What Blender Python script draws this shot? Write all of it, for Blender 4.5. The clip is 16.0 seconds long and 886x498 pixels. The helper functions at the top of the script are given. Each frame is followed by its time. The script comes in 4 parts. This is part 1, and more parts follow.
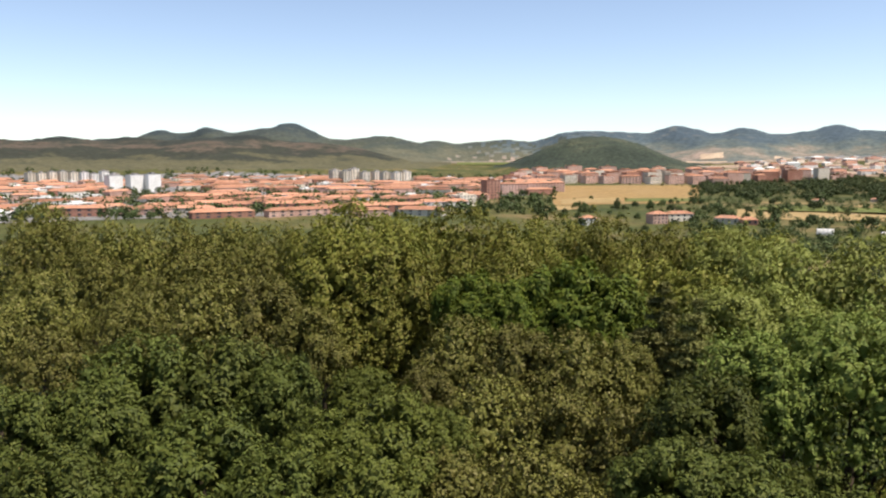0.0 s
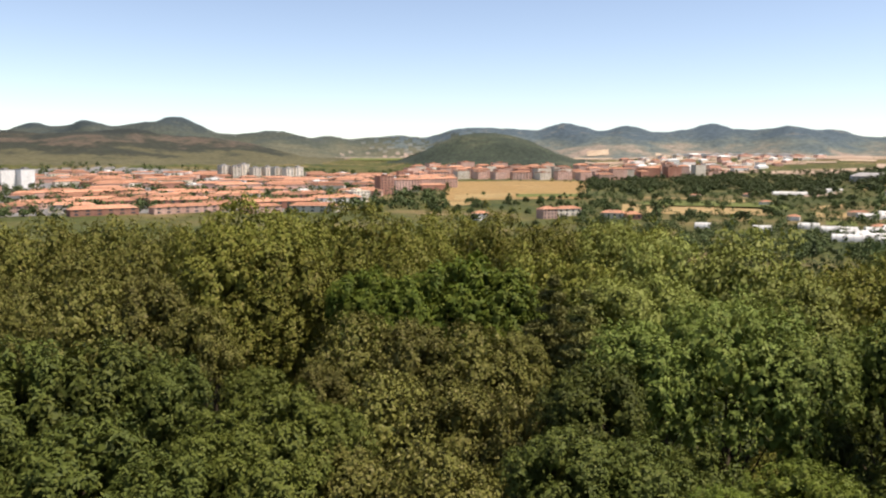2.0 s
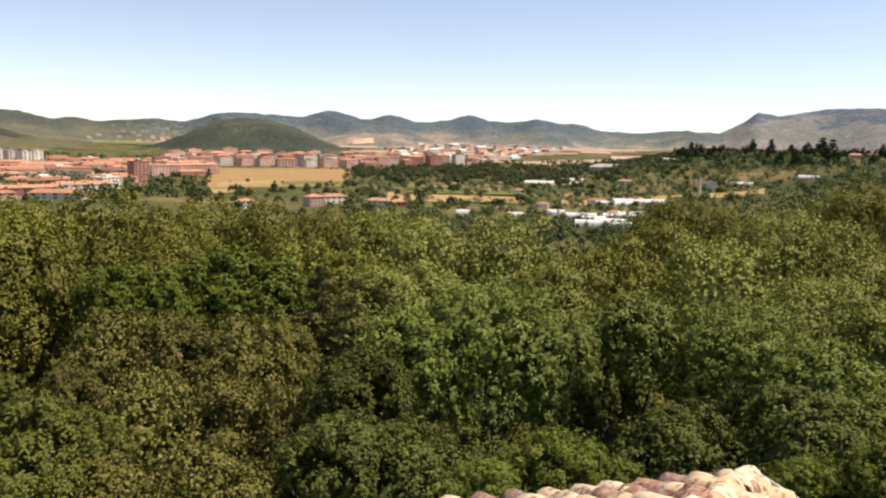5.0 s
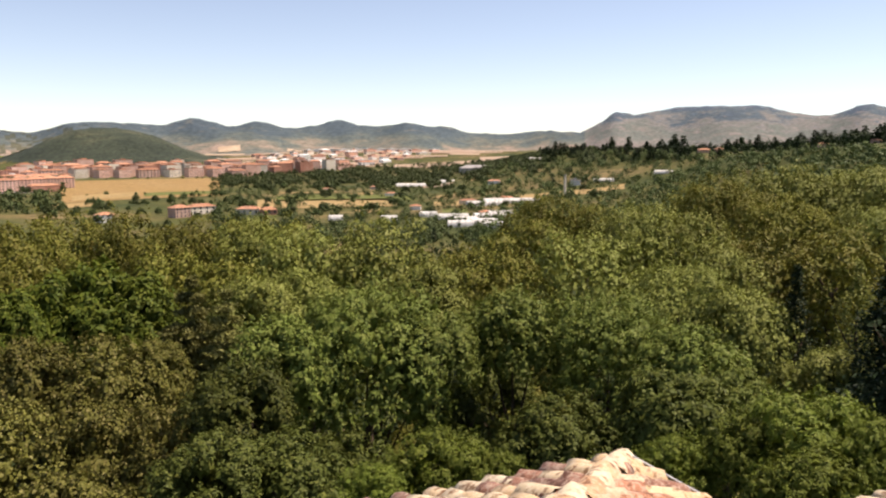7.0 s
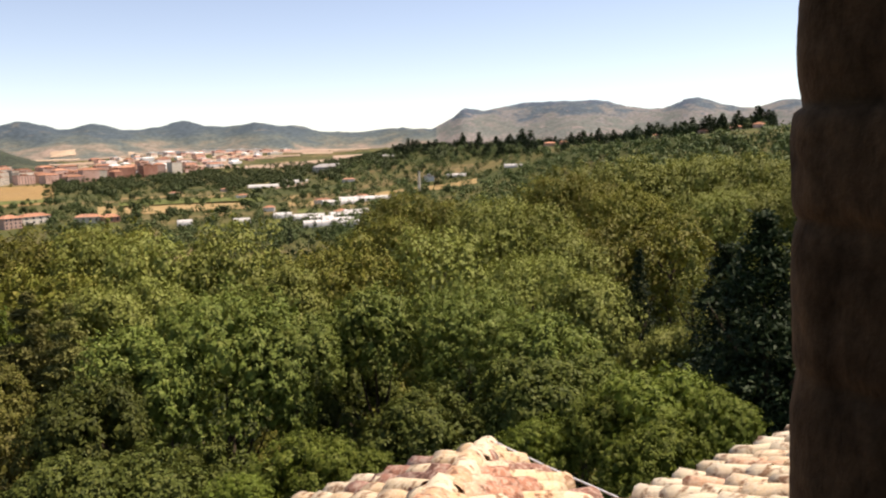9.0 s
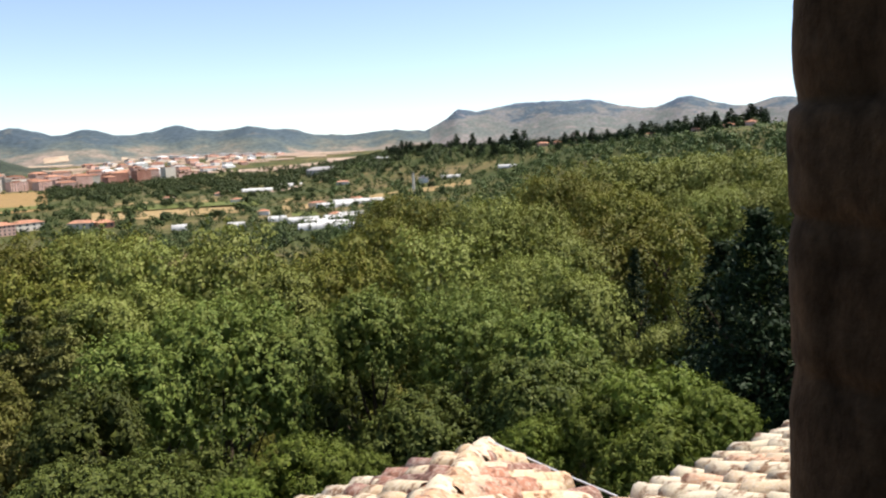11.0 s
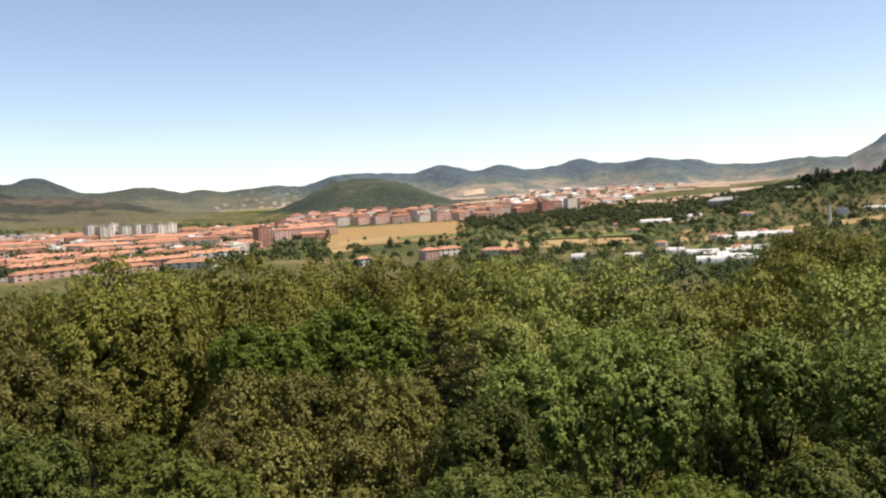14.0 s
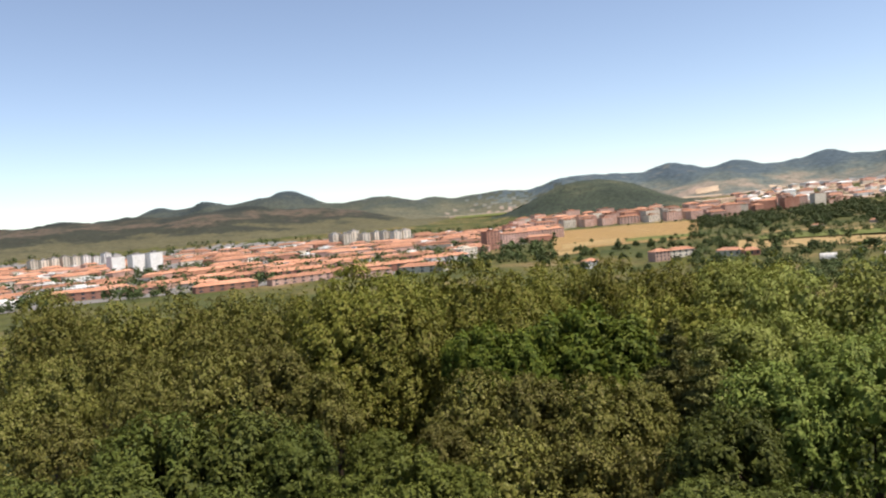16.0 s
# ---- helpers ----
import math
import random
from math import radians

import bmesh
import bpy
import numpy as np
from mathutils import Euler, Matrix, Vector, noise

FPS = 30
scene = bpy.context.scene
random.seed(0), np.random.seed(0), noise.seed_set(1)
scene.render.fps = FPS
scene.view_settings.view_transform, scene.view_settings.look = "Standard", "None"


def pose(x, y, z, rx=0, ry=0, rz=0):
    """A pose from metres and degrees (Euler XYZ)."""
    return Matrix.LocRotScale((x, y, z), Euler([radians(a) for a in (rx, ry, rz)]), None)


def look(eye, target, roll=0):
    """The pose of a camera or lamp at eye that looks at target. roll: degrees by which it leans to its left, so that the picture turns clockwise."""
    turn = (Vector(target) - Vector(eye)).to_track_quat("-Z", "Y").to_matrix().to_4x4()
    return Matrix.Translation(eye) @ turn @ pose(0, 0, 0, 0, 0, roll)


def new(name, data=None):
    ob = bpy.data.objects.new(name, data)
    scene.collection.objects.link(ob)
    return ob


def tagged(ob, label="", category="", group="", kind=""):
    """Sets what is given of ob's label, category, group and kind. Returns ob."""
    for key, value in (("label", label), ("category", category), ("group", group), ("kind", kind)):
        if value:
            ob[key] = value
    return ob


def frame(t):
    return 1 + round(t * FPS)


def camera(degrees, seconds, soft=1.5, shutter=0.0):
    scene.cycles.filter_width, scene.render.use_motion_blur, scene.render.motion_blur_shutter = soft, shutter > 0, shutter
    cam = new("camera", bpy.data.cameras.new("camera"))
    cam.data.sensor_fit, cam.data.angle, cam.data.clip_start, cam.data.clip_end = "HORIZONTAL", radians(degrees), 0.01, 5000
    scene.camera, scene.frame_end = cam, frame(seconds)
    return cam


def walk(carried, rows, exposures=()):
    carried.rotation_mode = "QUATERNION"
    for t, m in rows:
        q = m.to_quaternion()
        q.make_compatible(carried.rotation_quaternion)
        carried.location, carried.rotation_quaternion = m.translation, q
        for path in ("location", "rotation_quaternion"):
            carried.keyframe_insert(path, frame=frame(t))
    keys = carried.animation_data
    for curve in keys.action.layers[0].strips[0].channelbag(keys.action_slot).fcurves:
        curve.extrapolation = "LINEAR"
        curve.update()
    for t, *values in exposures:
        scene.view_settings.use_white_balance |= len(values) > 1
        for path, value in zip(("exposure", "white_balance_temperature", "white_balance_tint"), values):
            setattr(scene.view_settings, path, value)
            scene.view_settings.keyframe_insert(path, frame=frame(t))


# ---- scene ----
cam = camera(57.9, 16.0, soft=2.2)
EYE = 60.0
ROWS = [
    (0.0, 0.0, 0.0, 0.0, 0.0, -6.5, 0.0), (0.5, 0.0018, -0.0001, -0.0003, -1.6, -6.19, 0.22),
    (1.0, 0.0003, 0.0001, 0.0, -4.0, -6.51, -0.04), (1.5, -0.0008, 0.0012, 0.0003, -5.93, -6.31, -0.01),
    (2.0, 0.0046, 0.0013, -0.0006, -7.57, -6.78, -0.26), (2.5, 0.0053, 0.0027, 0.0006, -9.38, -7.25, -0.02),
    (3.0, 0.009, 0.0032, 0.0004, -11.21, -7.3, -0.14), (3.5, 0.0105, 0.0033, 0.0006, -14.48, -7.63, 0.12),
    (4.0, 0.0067, 0.0027, 0.0016, -17.79, -7.44, -0.51), (4.5, 0.006, 0.0024, 0.0016, -19.69, -7.79, -0.94),
    (4.7, 0.006, 0.0021, 0.0008, -21.63, -7.68, -1.25), (6.8, 0.0046, 0.0013, 0.0013, -31.54, -7.08, 0.36),
    (7.0, 0.0055, 0.0006, 0.0019, -33.26, -7.05, 0.1), (7.5, 0.0051, 0.0012, 0.0012, -36.06, -6.84, 0.54),
    (8.0, 0.0059, 0.0004, 0.001, -38.29, -7.08, 0.77), (8.5, 0.005, 0.0015, 0.001, -41.27, -6.85, 1.0),
    (9.0, 0.0059, 0.0012, 0.0006, -43.66, -7.35, 1.43), (9.2, 0.0043, 0.0026, 0.0003, -44.57, -7.47, 1.74),
    (10.2, 0.0036, 0.0034, 0.0006, -47.2, -7.4, 2.1), (11.3, 0.0018, 0.0042, 0.0009, -42.2, -7.22, 2.39),
    (11.5, 0.0013, 0.005, 0.0013, -41.0, -7.21, 2.64), (12.0, 0.0004, 0.0046, 0.0024, -37.88, -7.13, 2.91),
    (12.5, -0.001, 0.0048, 0.003, -33.16, -6.28, 3.21), (13.0, -0.0045, 0.004, 0.0033, -28.18, -5.15, 2.81),
    (13.5, -0.0043, 0.0033, 0.0046, -22.11, -4.62, 2.58), (14.0, -0.0016, 0.003, 0.0053, -16.21, -3.83, 2.86),
    (14.5, -0.001, 0.001, 0.0066, -11.84, -3.51, 3.78), (15.0, -0.0036, -0.0009, 0.0083, -6.61, -3.07, 4.23),
    (15.5, -0.0037, -0.0016, 0.0067, -2.43, -2.54, 4.62), (16.0, -0.005, -0.0019, 0.0063, -0.15, -2.59, 4.59),
]
walk(cam, [(t, pose(x, y, EYE + z, 90 + pitch, roll, yaw)) for t, x, y, z, yaw, pitch, roll in ROWS],
     exposures=[(0.0, 0.57, 6650, 14), (3.0, 0.58, 7050, 18), (9.2, 0.62, 7400, 21), (11.3, 0.72, 6350, 14), (12.5, 0.75, 6600, 14), (13.2, 0.62, 6900, 17), (16.0, 0.54, 6700, 15)])

# ---------------------------------------------------------------- light
SUN_AZ, SUN_EL = 112.0, 64.0
world = bpy.data.worlds.new("sky")
scene.world = world
world.use_nodes = True
wn = world.node_tree
sky = wn.nodes.new("ShaderNodeTexSky")
sky.sky_type = "NISHITA"
sky.sun_disc = False
sky.sun_elevation, sky.sun_rotation = radians(SUN_EL), radians(SUN_AZ)
sky.altitude, sky.air_density, sky.dust_density, sky.ozone_density = 450, 0.8, 0.15, 1.4
wn.nodes["Background"].inputs["Strength"].default_value = 0.116
pale = wn.nodes.new("ShaderNodeHueSaturation")
pale.inputs["Saturation"].default_value = 0.86
tint = wn.nodes.new("ShaderNodeMix")
tint.data_type, tint.blend_type = "RGBA", "MULTIPLY"
tint.inputs[0].default_value = 1.0
tint.inputs[7].default_value = (0.96, 1.0, 1.005, 1)
wn.links.new(sky.outputs[0], pale.inputs["Color"])
wn.links.new(pale.outputs[0], tint.inputs[6])
wn.links.new(tint.outputs[2], wn.nodes["Background"].inputs["Color"])
sun = new("sun", bpy.data.lights.new("sun", "SUN"))
sun.data.energy, sun.data.angle, sun.data.color = 4.9, radians(0.55), (1.0, 0.95, 0.87)
sun.matrix_world = look((0, 0, 300), (-300 * math.sin(radians(SUN_AZ)) * math.cos(radians(SUN_EL)),
                                      -300 * math.cos(radians(SUN_AZ)) * math.cos(radians(SUN_EL)),
                                      300 - 300 * math.sin(radians(SUN_EL))))


# ---------------------------------------------------------------- materials
def shader(name):
    m = bpy.data.materials.new(name)
    m.use_nodes = True
    return m, m.node_tree, m.node_tree.nodes["Principled BSDF"]


def add(nt, kind, **values):
    n = nt.nodes.new(kind)
    for k, v in values.items():
        n.inputs[k.replace("_", " ")].default_value = v
    return n


def ramp(nt, fac, stops):
    r = nt.nodes.new("ShaderNodeValToRGB")
    while len(r.color_ramp.elements) < len(stops):
        r.color_ramp.elements.new(0.5)
    for e, (p, c) in zip(r.color_ramp.elements, stops):
        e.position, e.color = p, (*c, 1)
    nt.links.new(fac, r.inputs[0])
    return r


def mix(nt, mode, fac, a, b):
    n = nt.nodes.new("ShaderNodeMix")
    n.data_type, n.blend_type = "RGBA", mode
    for socket, v in ((n.inputs[0], fac), (n.inputs[6], a), (n.inputs[7], b)):
        if isinstance(v, (int, float)):
            socket.default_value = v
        elif isinstance(v, tuple):
            socket.default_value = (*v, 1)
        else:
            nt.links.new(v, socket)
    return n.outputs[2]


def mottled(name, stops, scale=1.0, stretch=(1, 1, 1), rough=0.85, fine=9.0, fine_amount=0.35, bump=0.0, random_tint=0.0, detail=6.0, metal=0.0, world_space=True):
    """A surface with colour varied at two scales; scale is in repeats a metre."""
    m, nt, b = shader(name)
    if world_space:
        co = nt.nodes.new("ShaderNodeNewGeometry").outputs["Position"]
    else:
        co = nt.nodes.new("ShaderNodeTexCoord").outputs["Object"]
    mp = nt.nodes.new("ShaderNodeMapping")
    mp.inputs["Scale"].default_value = stretch
    nt.links.new(co, mp.inputs[0])
    big = add(nt, "ShaderNodeTexNoise", Scale=scale, Detail=detail, Roughness=0.6)
    small = add(nt, "ShaderNodeTexNoise", Scale=scale * fine, Detail=5.0, Roughness=0.65)
    for n in (big, small):
        nt.links.new(mp.outputs[0], n.inputs["Vector"])
    col = ramp(nt, big.outputs[0], stops).outputs[0]
    shade = ramp(nt, small.outputs[0], [(0.3, (1 - fine_amount,) * 3), (0.7, (1 + 0.4 * fine_amount,) * 3)]).outputs[0]
    col = mix(nt, "MULTIPLY", 1.0, col, shade)
    if random_tint:
        info = nt.nodes.new("ShaderNodeObjectInfo")
        hsv = nt.nodes.new("ShaderNodeHueSaturation")
        v = add(nt, "ShaderNodeMapRange", To_Min=1 - random_tint, To_Max=1 + random_tint)
        nt.links.new(info.outputs["Random"], v.inputs[0])
        nt.links.new(v.outputs[0], hsv.inputs["Value"])
        nt.links.new(col, hsv.inputs["Color"])
        col = hsv.outputs[0]
    nt.links.new(col, b.inputs["Base Color"])
    b.inputs["Roughness"].default_value = rough
    b.inputs["Metallic"].default_value = metal
    b.inputs["Specular IOR Level"].default_value = 0.5 if rough < 0.6 else 0.08
    if bump:
        bp = add(nt, "ShaderNodeBump", Strength=0.6, Distance=bump)
        nt.links.new(small.outputs[0], bp.inputs["Height"])
        nt.links.new(bp.outputs[0], b.inputs["Normal"])
    return m


def leaf_material(name, stops, tree_tint=0.2, light=0.17):
    """Leaves: each leaf its own shade, each tree its own tint, light shining through."""
    m, nt, b = shader(name)
    geo = nt.nodes.new("ShaderNodeNewGeometry")
    col = ramp(nt, geo.outputs["Random Per Island"], stops).outputs[0]
    info = nt.nodes.new("ShaderNodeObjectInfo")
    hsv = nt.nodes.new("ShaderNodeHueSaturation")
    v = add(nt, "ShaderNodeMapRange", To_Min=1 - tree_tint, To_Max=1 + tree_tint)
    h = add(nt, "ShaderNodeMapRange", To_Min=0.493, To_Max=0.507)
    nt.links.new(info.outputs["Random"], v.inputs[0])
    nt.links.new(info.outputs["Random"], h.inputs[0])
    nt.links.new(v.outputs[0], hsv.inputs["Value"])
    nt.links.new(h.outputs[0], hsv.inputs["Hue"])
    nt.links.new(col, hsv.inputs["Color"])
    nt.links.new(hsv.outputs[0], b.inputs["Base Color"])
    b.inputs["Roughness"].default_value = 0.6
    b.inputs["Specular IOR Level"].default_value = 0.12
    tr = nt.nodes.new("ShaderNodeBsdfTranslucent")
    nt.links.new(hsv.outputs[0], tr.inputs["Color"])
    ms = add(nt, "ShaderNodeMixShader", Fac=light)
    nt.links.new(b.outputs[0], ms.inputs[1])
    nt.links.new(tr.outputs[0], ms.inputs[2])
    nt.links.new(ms.outputs[0], nt.nodes["Material Output"].inputs["Surface"])
    return m


M_PLANE = leaf_material("leaf_plane", [(0.0, (0.105, 0.112, 0.018)), (0.5, (0.140, 0.144, 0.023)), (0.85, (0.172, 0.163, 0.032)), (1.0, (0.200, 0.172, 0.042))])
M_DRY = leaf_material("leaf_dry", [(0.0, (0.092, 0.092, 0.021)), (0.5, (0.124, 0.122, 0.025)), (0.8, (0.151, 0.138, 0.034)), (1.0, (0.210, 0.186, 0.065))])
M_GREEN = leaf_material("leaf_green", [(0.0, (0.060, 0.075, 0.016)), (0.5, (0.077, 0.094, 0.018)), (0.85, (0.098, 0.112, 0.023)), (1.0, (0.119, 0.127, 0.028))])
M_ACACIA = leaf_material("leaf_acacia", [(0.0, (0.099, 0.129, 0.026)), (0.5, (0.127, 0.164, 0.031)), (0.85, (0.158, 0.186, 0.040)), (1.0, (0.189, 0.208, 0.049))])
M_OLIVE = leaf_material("leaf_olive", [(0.0, (0.104, 0.108, 0.023)), (0.5, (0.135, 0.135, 0.027)), (0.85, (0.163, 0.152, 0.034)), (1.0, (0.185, 0.161, 0.044))])
M_LOCUST = leaf_material("leaf_locust", [(0.0, (0.071, 0.084, 0.016)), (0.5, (0.089, 0.103, 0.017)), (0.85, (0.109, 0.119, 0.023)), (1.0, (0.126, 0.132, 0.029))])
M_BRIGHT = leaf_material("leaf_bright", [(0.0, (0.057, 0.085, 0.011)), (0.6, (0.087, 0.114, 0.013)), (1.0, (0.127, 0.144, 0.020))])
M_LIGHT = leaf_material("leaf_light", [(0.0, (0.133, 0.151, 0.030)), (0.5, (0.172, 0.191, 0.039)), (1.0, (0.220, 0.226, 0.063))])
M_SHRUB = leaf_material("leaf_shrub", [(0.0, (0.090, 0.122, 0.016)), (0.5, (0.117, 0.151, 0.019)), (1.0, (0.171, 0.196, 0.038))])
M_DARK = leaf_material("leaf_conifer", [(0.0, (0.012, 0.024, 0.009)), (0.6, (0.022, 0.038, 0.014)), (1.0, (0.044, 0.062, 0.026))], light=0.15)
M_CEDAR = leaf_material("leaf_cedar", [(0.0, (0.099, 0.100, 0.028)), (0.6, (0.165, 0.165, 0.047)), (1.0, (0.220, 0.210, 0.066))], light=0.15)
M_FARLEAF = leaf_material("leaf_far", [(0.0, (0.056, 0.078, 0.028)), (0.6, (0.072, 0.098, 0.033)), (1.0, (0.096, 0.118, 0.042))], tree_tint=0.35, light=0.1)
M_BARK = mottled("bark", [(0.3, (0.036, 0.025, 0.015)), (0.7, (0.096, 0.072, 0.050))], 1.5, (1, 1, 0.25), 0.95, bump=0.02)

M_FLOOR = mottled("forest_floor", [(0.35, (0.014, 0.022, 0.007)), (0.5, (0.028, 0.038, 0.011)), (0.65, (0.045, 0.05, 0.018))], 0.15)
M_MEADOW = mottled("meadow", [(0.3, (0.047, 0.061, 0.019)), (0.45, (0.079, 0.086, 0.026)), (0.55, (0.116, 0.104, 0.036)), (0.63, (0.200, 0.149, 0.067)), (0.72, (0.074, 0.077, 0.026))], 0.007, fine=14, fine_amount=0.6)
M_WOODHILL = mottled("wooded_hill", [(0.35, (0.036, 0.046, 0.032)), (0.55, (0.052, 0.064, 0.042)), (0.7, (0.092, 0.098, 0.060))], 0.006, (1, 1, 2), fine=14, fine_amount=0.7)


def hill_colour(name, low, high, stops, spread, scale, patches):
    """Hillside colour that changes with altitude (fields, scrub, woods, painted haze on the far hills), broken up by
    patches and fine texture.
    """
    m, nt, b = shader(name)
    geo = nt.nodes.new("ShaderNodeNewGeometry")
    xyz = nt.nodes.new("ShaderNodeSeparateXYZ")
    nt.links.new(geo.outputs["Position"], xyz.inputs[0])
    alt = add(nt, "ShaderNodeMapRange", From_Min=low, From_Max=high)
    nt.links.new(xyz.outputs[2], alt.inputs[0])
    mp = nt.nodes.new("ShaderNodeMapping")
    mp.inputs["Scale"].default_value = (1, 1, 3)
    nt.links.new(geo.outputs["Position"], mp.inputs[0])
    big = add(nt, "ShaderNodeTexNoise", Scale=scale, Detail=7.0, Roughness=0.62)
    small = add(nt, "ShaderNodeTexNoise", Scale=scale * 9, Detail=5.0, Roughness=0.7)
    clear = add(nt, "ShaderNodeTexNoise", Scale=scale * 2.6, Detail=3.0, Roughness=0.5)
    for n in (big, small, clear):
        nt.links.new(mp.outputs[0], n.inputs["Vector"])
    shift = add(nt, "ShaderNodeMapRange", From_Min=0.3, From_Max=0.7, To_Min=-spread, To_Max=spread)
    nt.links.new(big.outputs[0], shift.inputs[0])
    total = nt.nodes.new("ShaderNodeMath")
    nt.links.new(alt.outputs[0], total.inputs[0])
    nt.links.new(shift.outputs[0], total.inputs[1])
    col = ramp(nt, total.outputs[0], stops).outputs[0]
    open_land = ramp(nt, clear.outputs[0], [(0.6, (0, 0, 0)), (0.68, (0.5, 0.5, 0.5))]).outputs[0]
    col = mix(nt, "MIX", open_land, col, patches)
    col = mix(nt, "MULTIPLY", 1.0, col, ramp(nt, small.outputs[0], [(0.3, (0.6, 0.6, 0.6)), (0.7, (1.25, 1.25, 1.25))]).outputs[0])
    nt.links.new(col, b.inputs["Base Color"])
    b.inputs["Roughness"].default_value = 0.95
    b.inputs["Specular IOR Level"].default_value = 0.05
    return m


# far hills: distance haze is put into the upper base colours as blue
M_FARHILL = hill_colour("far_range", 40, 200, [(0.0, (0.300, 0.228, 0.175)), (0.2, (0.180, 0.168, 0.132)), (0.38, (0.105, 0.124, 0.112)), (0.7, (0.074, 0.098, 0.108)), (1.0, (0.068, 0.092, 0.108))], 0.34, 0.0045, (0.165, 0.160, 0.132))
M_WESTHILL = hill_colour("west_range", 60, 230, [(0.0, (0.118, 0.114, 0.076)), (0.3, (0.076, 0.084, 0.062)), (0.6, (0.060, 0.070, 0.060)), (0.8, (0.046, 0.058, 0.056)), (1.0, (0.044, 0.058, 0.062))], 0.3, 0.006, (0.110, 0.108, 0.078))
M_MESA = hill_colour("mesa_slope", 60, 270, [(0.0, (0.200, 0.180, 0.160)), (0.35, (0.128, 0.144, 0.128)), (0.6, (0.180, 0.172, 0.160)), (0.8, (0.088, 0.114, 0.128)), (1.0, (0.075, 0.100, 0.128))], 0.35, 0.006, (0.250, 0.210, 0.190))
M_SCRUB = hill_colour("scrub_hill", 10, 140, [(0.0, (0.116, 0.106, 0.058)), (0.34, (0.092, 0.086, 0.050)), (0.44, (0.045, 0.047, 0.034)), (0.6, (0.040, 0.043, 0.032)), (0.7, (0.108, 0.084, 0.062)), (0.84, (0.048, 0.050, 0.038)), (1.0, (0.034, 0.039, 0.034))], 0.2, 0.007, (0.046, 0.052, 0.034))
M_WHEAT = mottled("wheat", [(0.3, (0.258, 0.156, 0.058)), (0.45, (0.344, 0.221, 0.090)), (0.55, (0.284, 0.184, 0.070)), (0.62, (0.378, 0.262, 0.121)), (0.7, (0.172, 0.139, 0.047))], 0.01, (1, 4, 1), fine=8, fine_amount=0.55)
M_STUBBLE = mottled("stubble", [(0.35, (0.276, 0.198, 0.081)), (0.6, (0.386, 0.270, 0.126)), (0.7, (0.147, 0.144, 0.054))], 0.03, (1, 3, 1))
M_PALEFIELD = mottled("pale_field", [(0.35, (0.40, 0.29, 0.19)), (0.6, (0.50, 0.38, 0.26))], 0.01)
M_GRASS = mottled("grass_field", [(0.35, (0.09, 0.11, 0.03)), (0.6, (0.16, 0.17, 0.05))], 0.03)
M_EARTH = mottled("bare_earth", [(0.35, (0.34, 0.235, 0.16)), (0.6, (0.44, 0.33, 0.24))], 0.01)
M_ASPHALT = mottled("road_surface", [(0.3, (0.16, 0.15, 0.14)), (0.7, (0.24, 0.23, 0.21))], 0.1)

def tile_material(name, fired, bloom, joined=False):
    """Old clay: each tile its own fired colour, with pale lichen and dark stains."""
    m, nt, b = shader(name)
    info = nt.nodes.new("ShaderNodeObjectInfo")
    geo = nt.nodes.new("ShaderNodeNewGeometry")
    clay = ramp(nt, geo.outputs["Random Per Island"] if joined else info.outputs["Random"], fired).outputs[0]
    lichen = add(nt, "ShaderNodeTexNoise", Scale=26.0, Detail=7.0, Roughness=0.7)
    stain = add(nt, "ShaderNodeTexNoise", Scale=12.0, Detail=6.0, Roughness=0.65)
    grain = add(nt, "ShaderNodeTexNoise", Scale=90.0, Detail=4.0, Roughness=0.6)
    for n in (lichen, stain, grain):
        nt.links.new(geo.outputs["Position"], n.inputs["Vector"])
    pale = ramp(nt, lichen.outputs[0], [(0.46, (0, 0, 0)), (0.58, (bloom, bloom, bloom))]).outputs[0]
    dark = ramp(nt, stain.outputs[0], [(0.52, (1, 1, 1)), (0.62, (0.36, 0.24, 0.18))]).outputs[0]
    col = mix(nt, "MIX", pale, clay, (0.66, 0.57, 0.44))
    col = mix(nt, "MULTIPLY", 1.0, col, dark)
    col = mix(nt, "MULTIPLY", 1.0, col, ramp(nt, grain.outputs[0], [(0.3, (0.78, 0.78, 0.78)), (0.7, (1.08, 1.08, 1.08))]).outputs[0])
    nt.links.new(col, b.inputs["Base Color"])
    b.inputs["Roughness"].default_value = 0.92
    bp = add(nt, "ShaderNodeBump", Strength=0.7, Distance=0.006)
    nt.links.new(lichen.outputs[0], bp.inputs["Height"])
    nt.links.new(bp.outputs[0], b.inputs["Normal"])
    return m


CLAY = [(0.0, (0.190, 0.085, 0.058)), (0.24, (0.320, 0.135, 0.080)), (0.42, (0.430, 0.190, 0.105)), (0.54, (0.540, 0.330, 0.165)), (0.7, (0.620, 0.470, 0.280)), (0.9, (0.650, 0.550, 0.390)), (1.0, (0.520, 0.270, 0.150))]
M_TILE = tile_material("roof_tile", CLAY, 0.4)
M_TILE_REST = tile_material("roof_tile_field", CLAY, 0.4, True)
M_TILE_PALE = tile_material("bleached_roof_tile", [(0.0, (0.560, 0.300, 0.170)), (0.16, (0.660, 0.480, 0.290)), (0.4, (0.620, 0.510, 0.330)), (0.75, (0.640, 0.550, 0.390)), (1.0, (0.600, 0.450, 0.270))], 0.45)
# shade in the tile channels and hip seam is put into this dark colour
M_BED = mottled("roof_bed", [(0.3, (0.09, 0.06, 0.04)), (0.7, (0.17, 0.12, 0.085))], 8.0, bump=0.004)
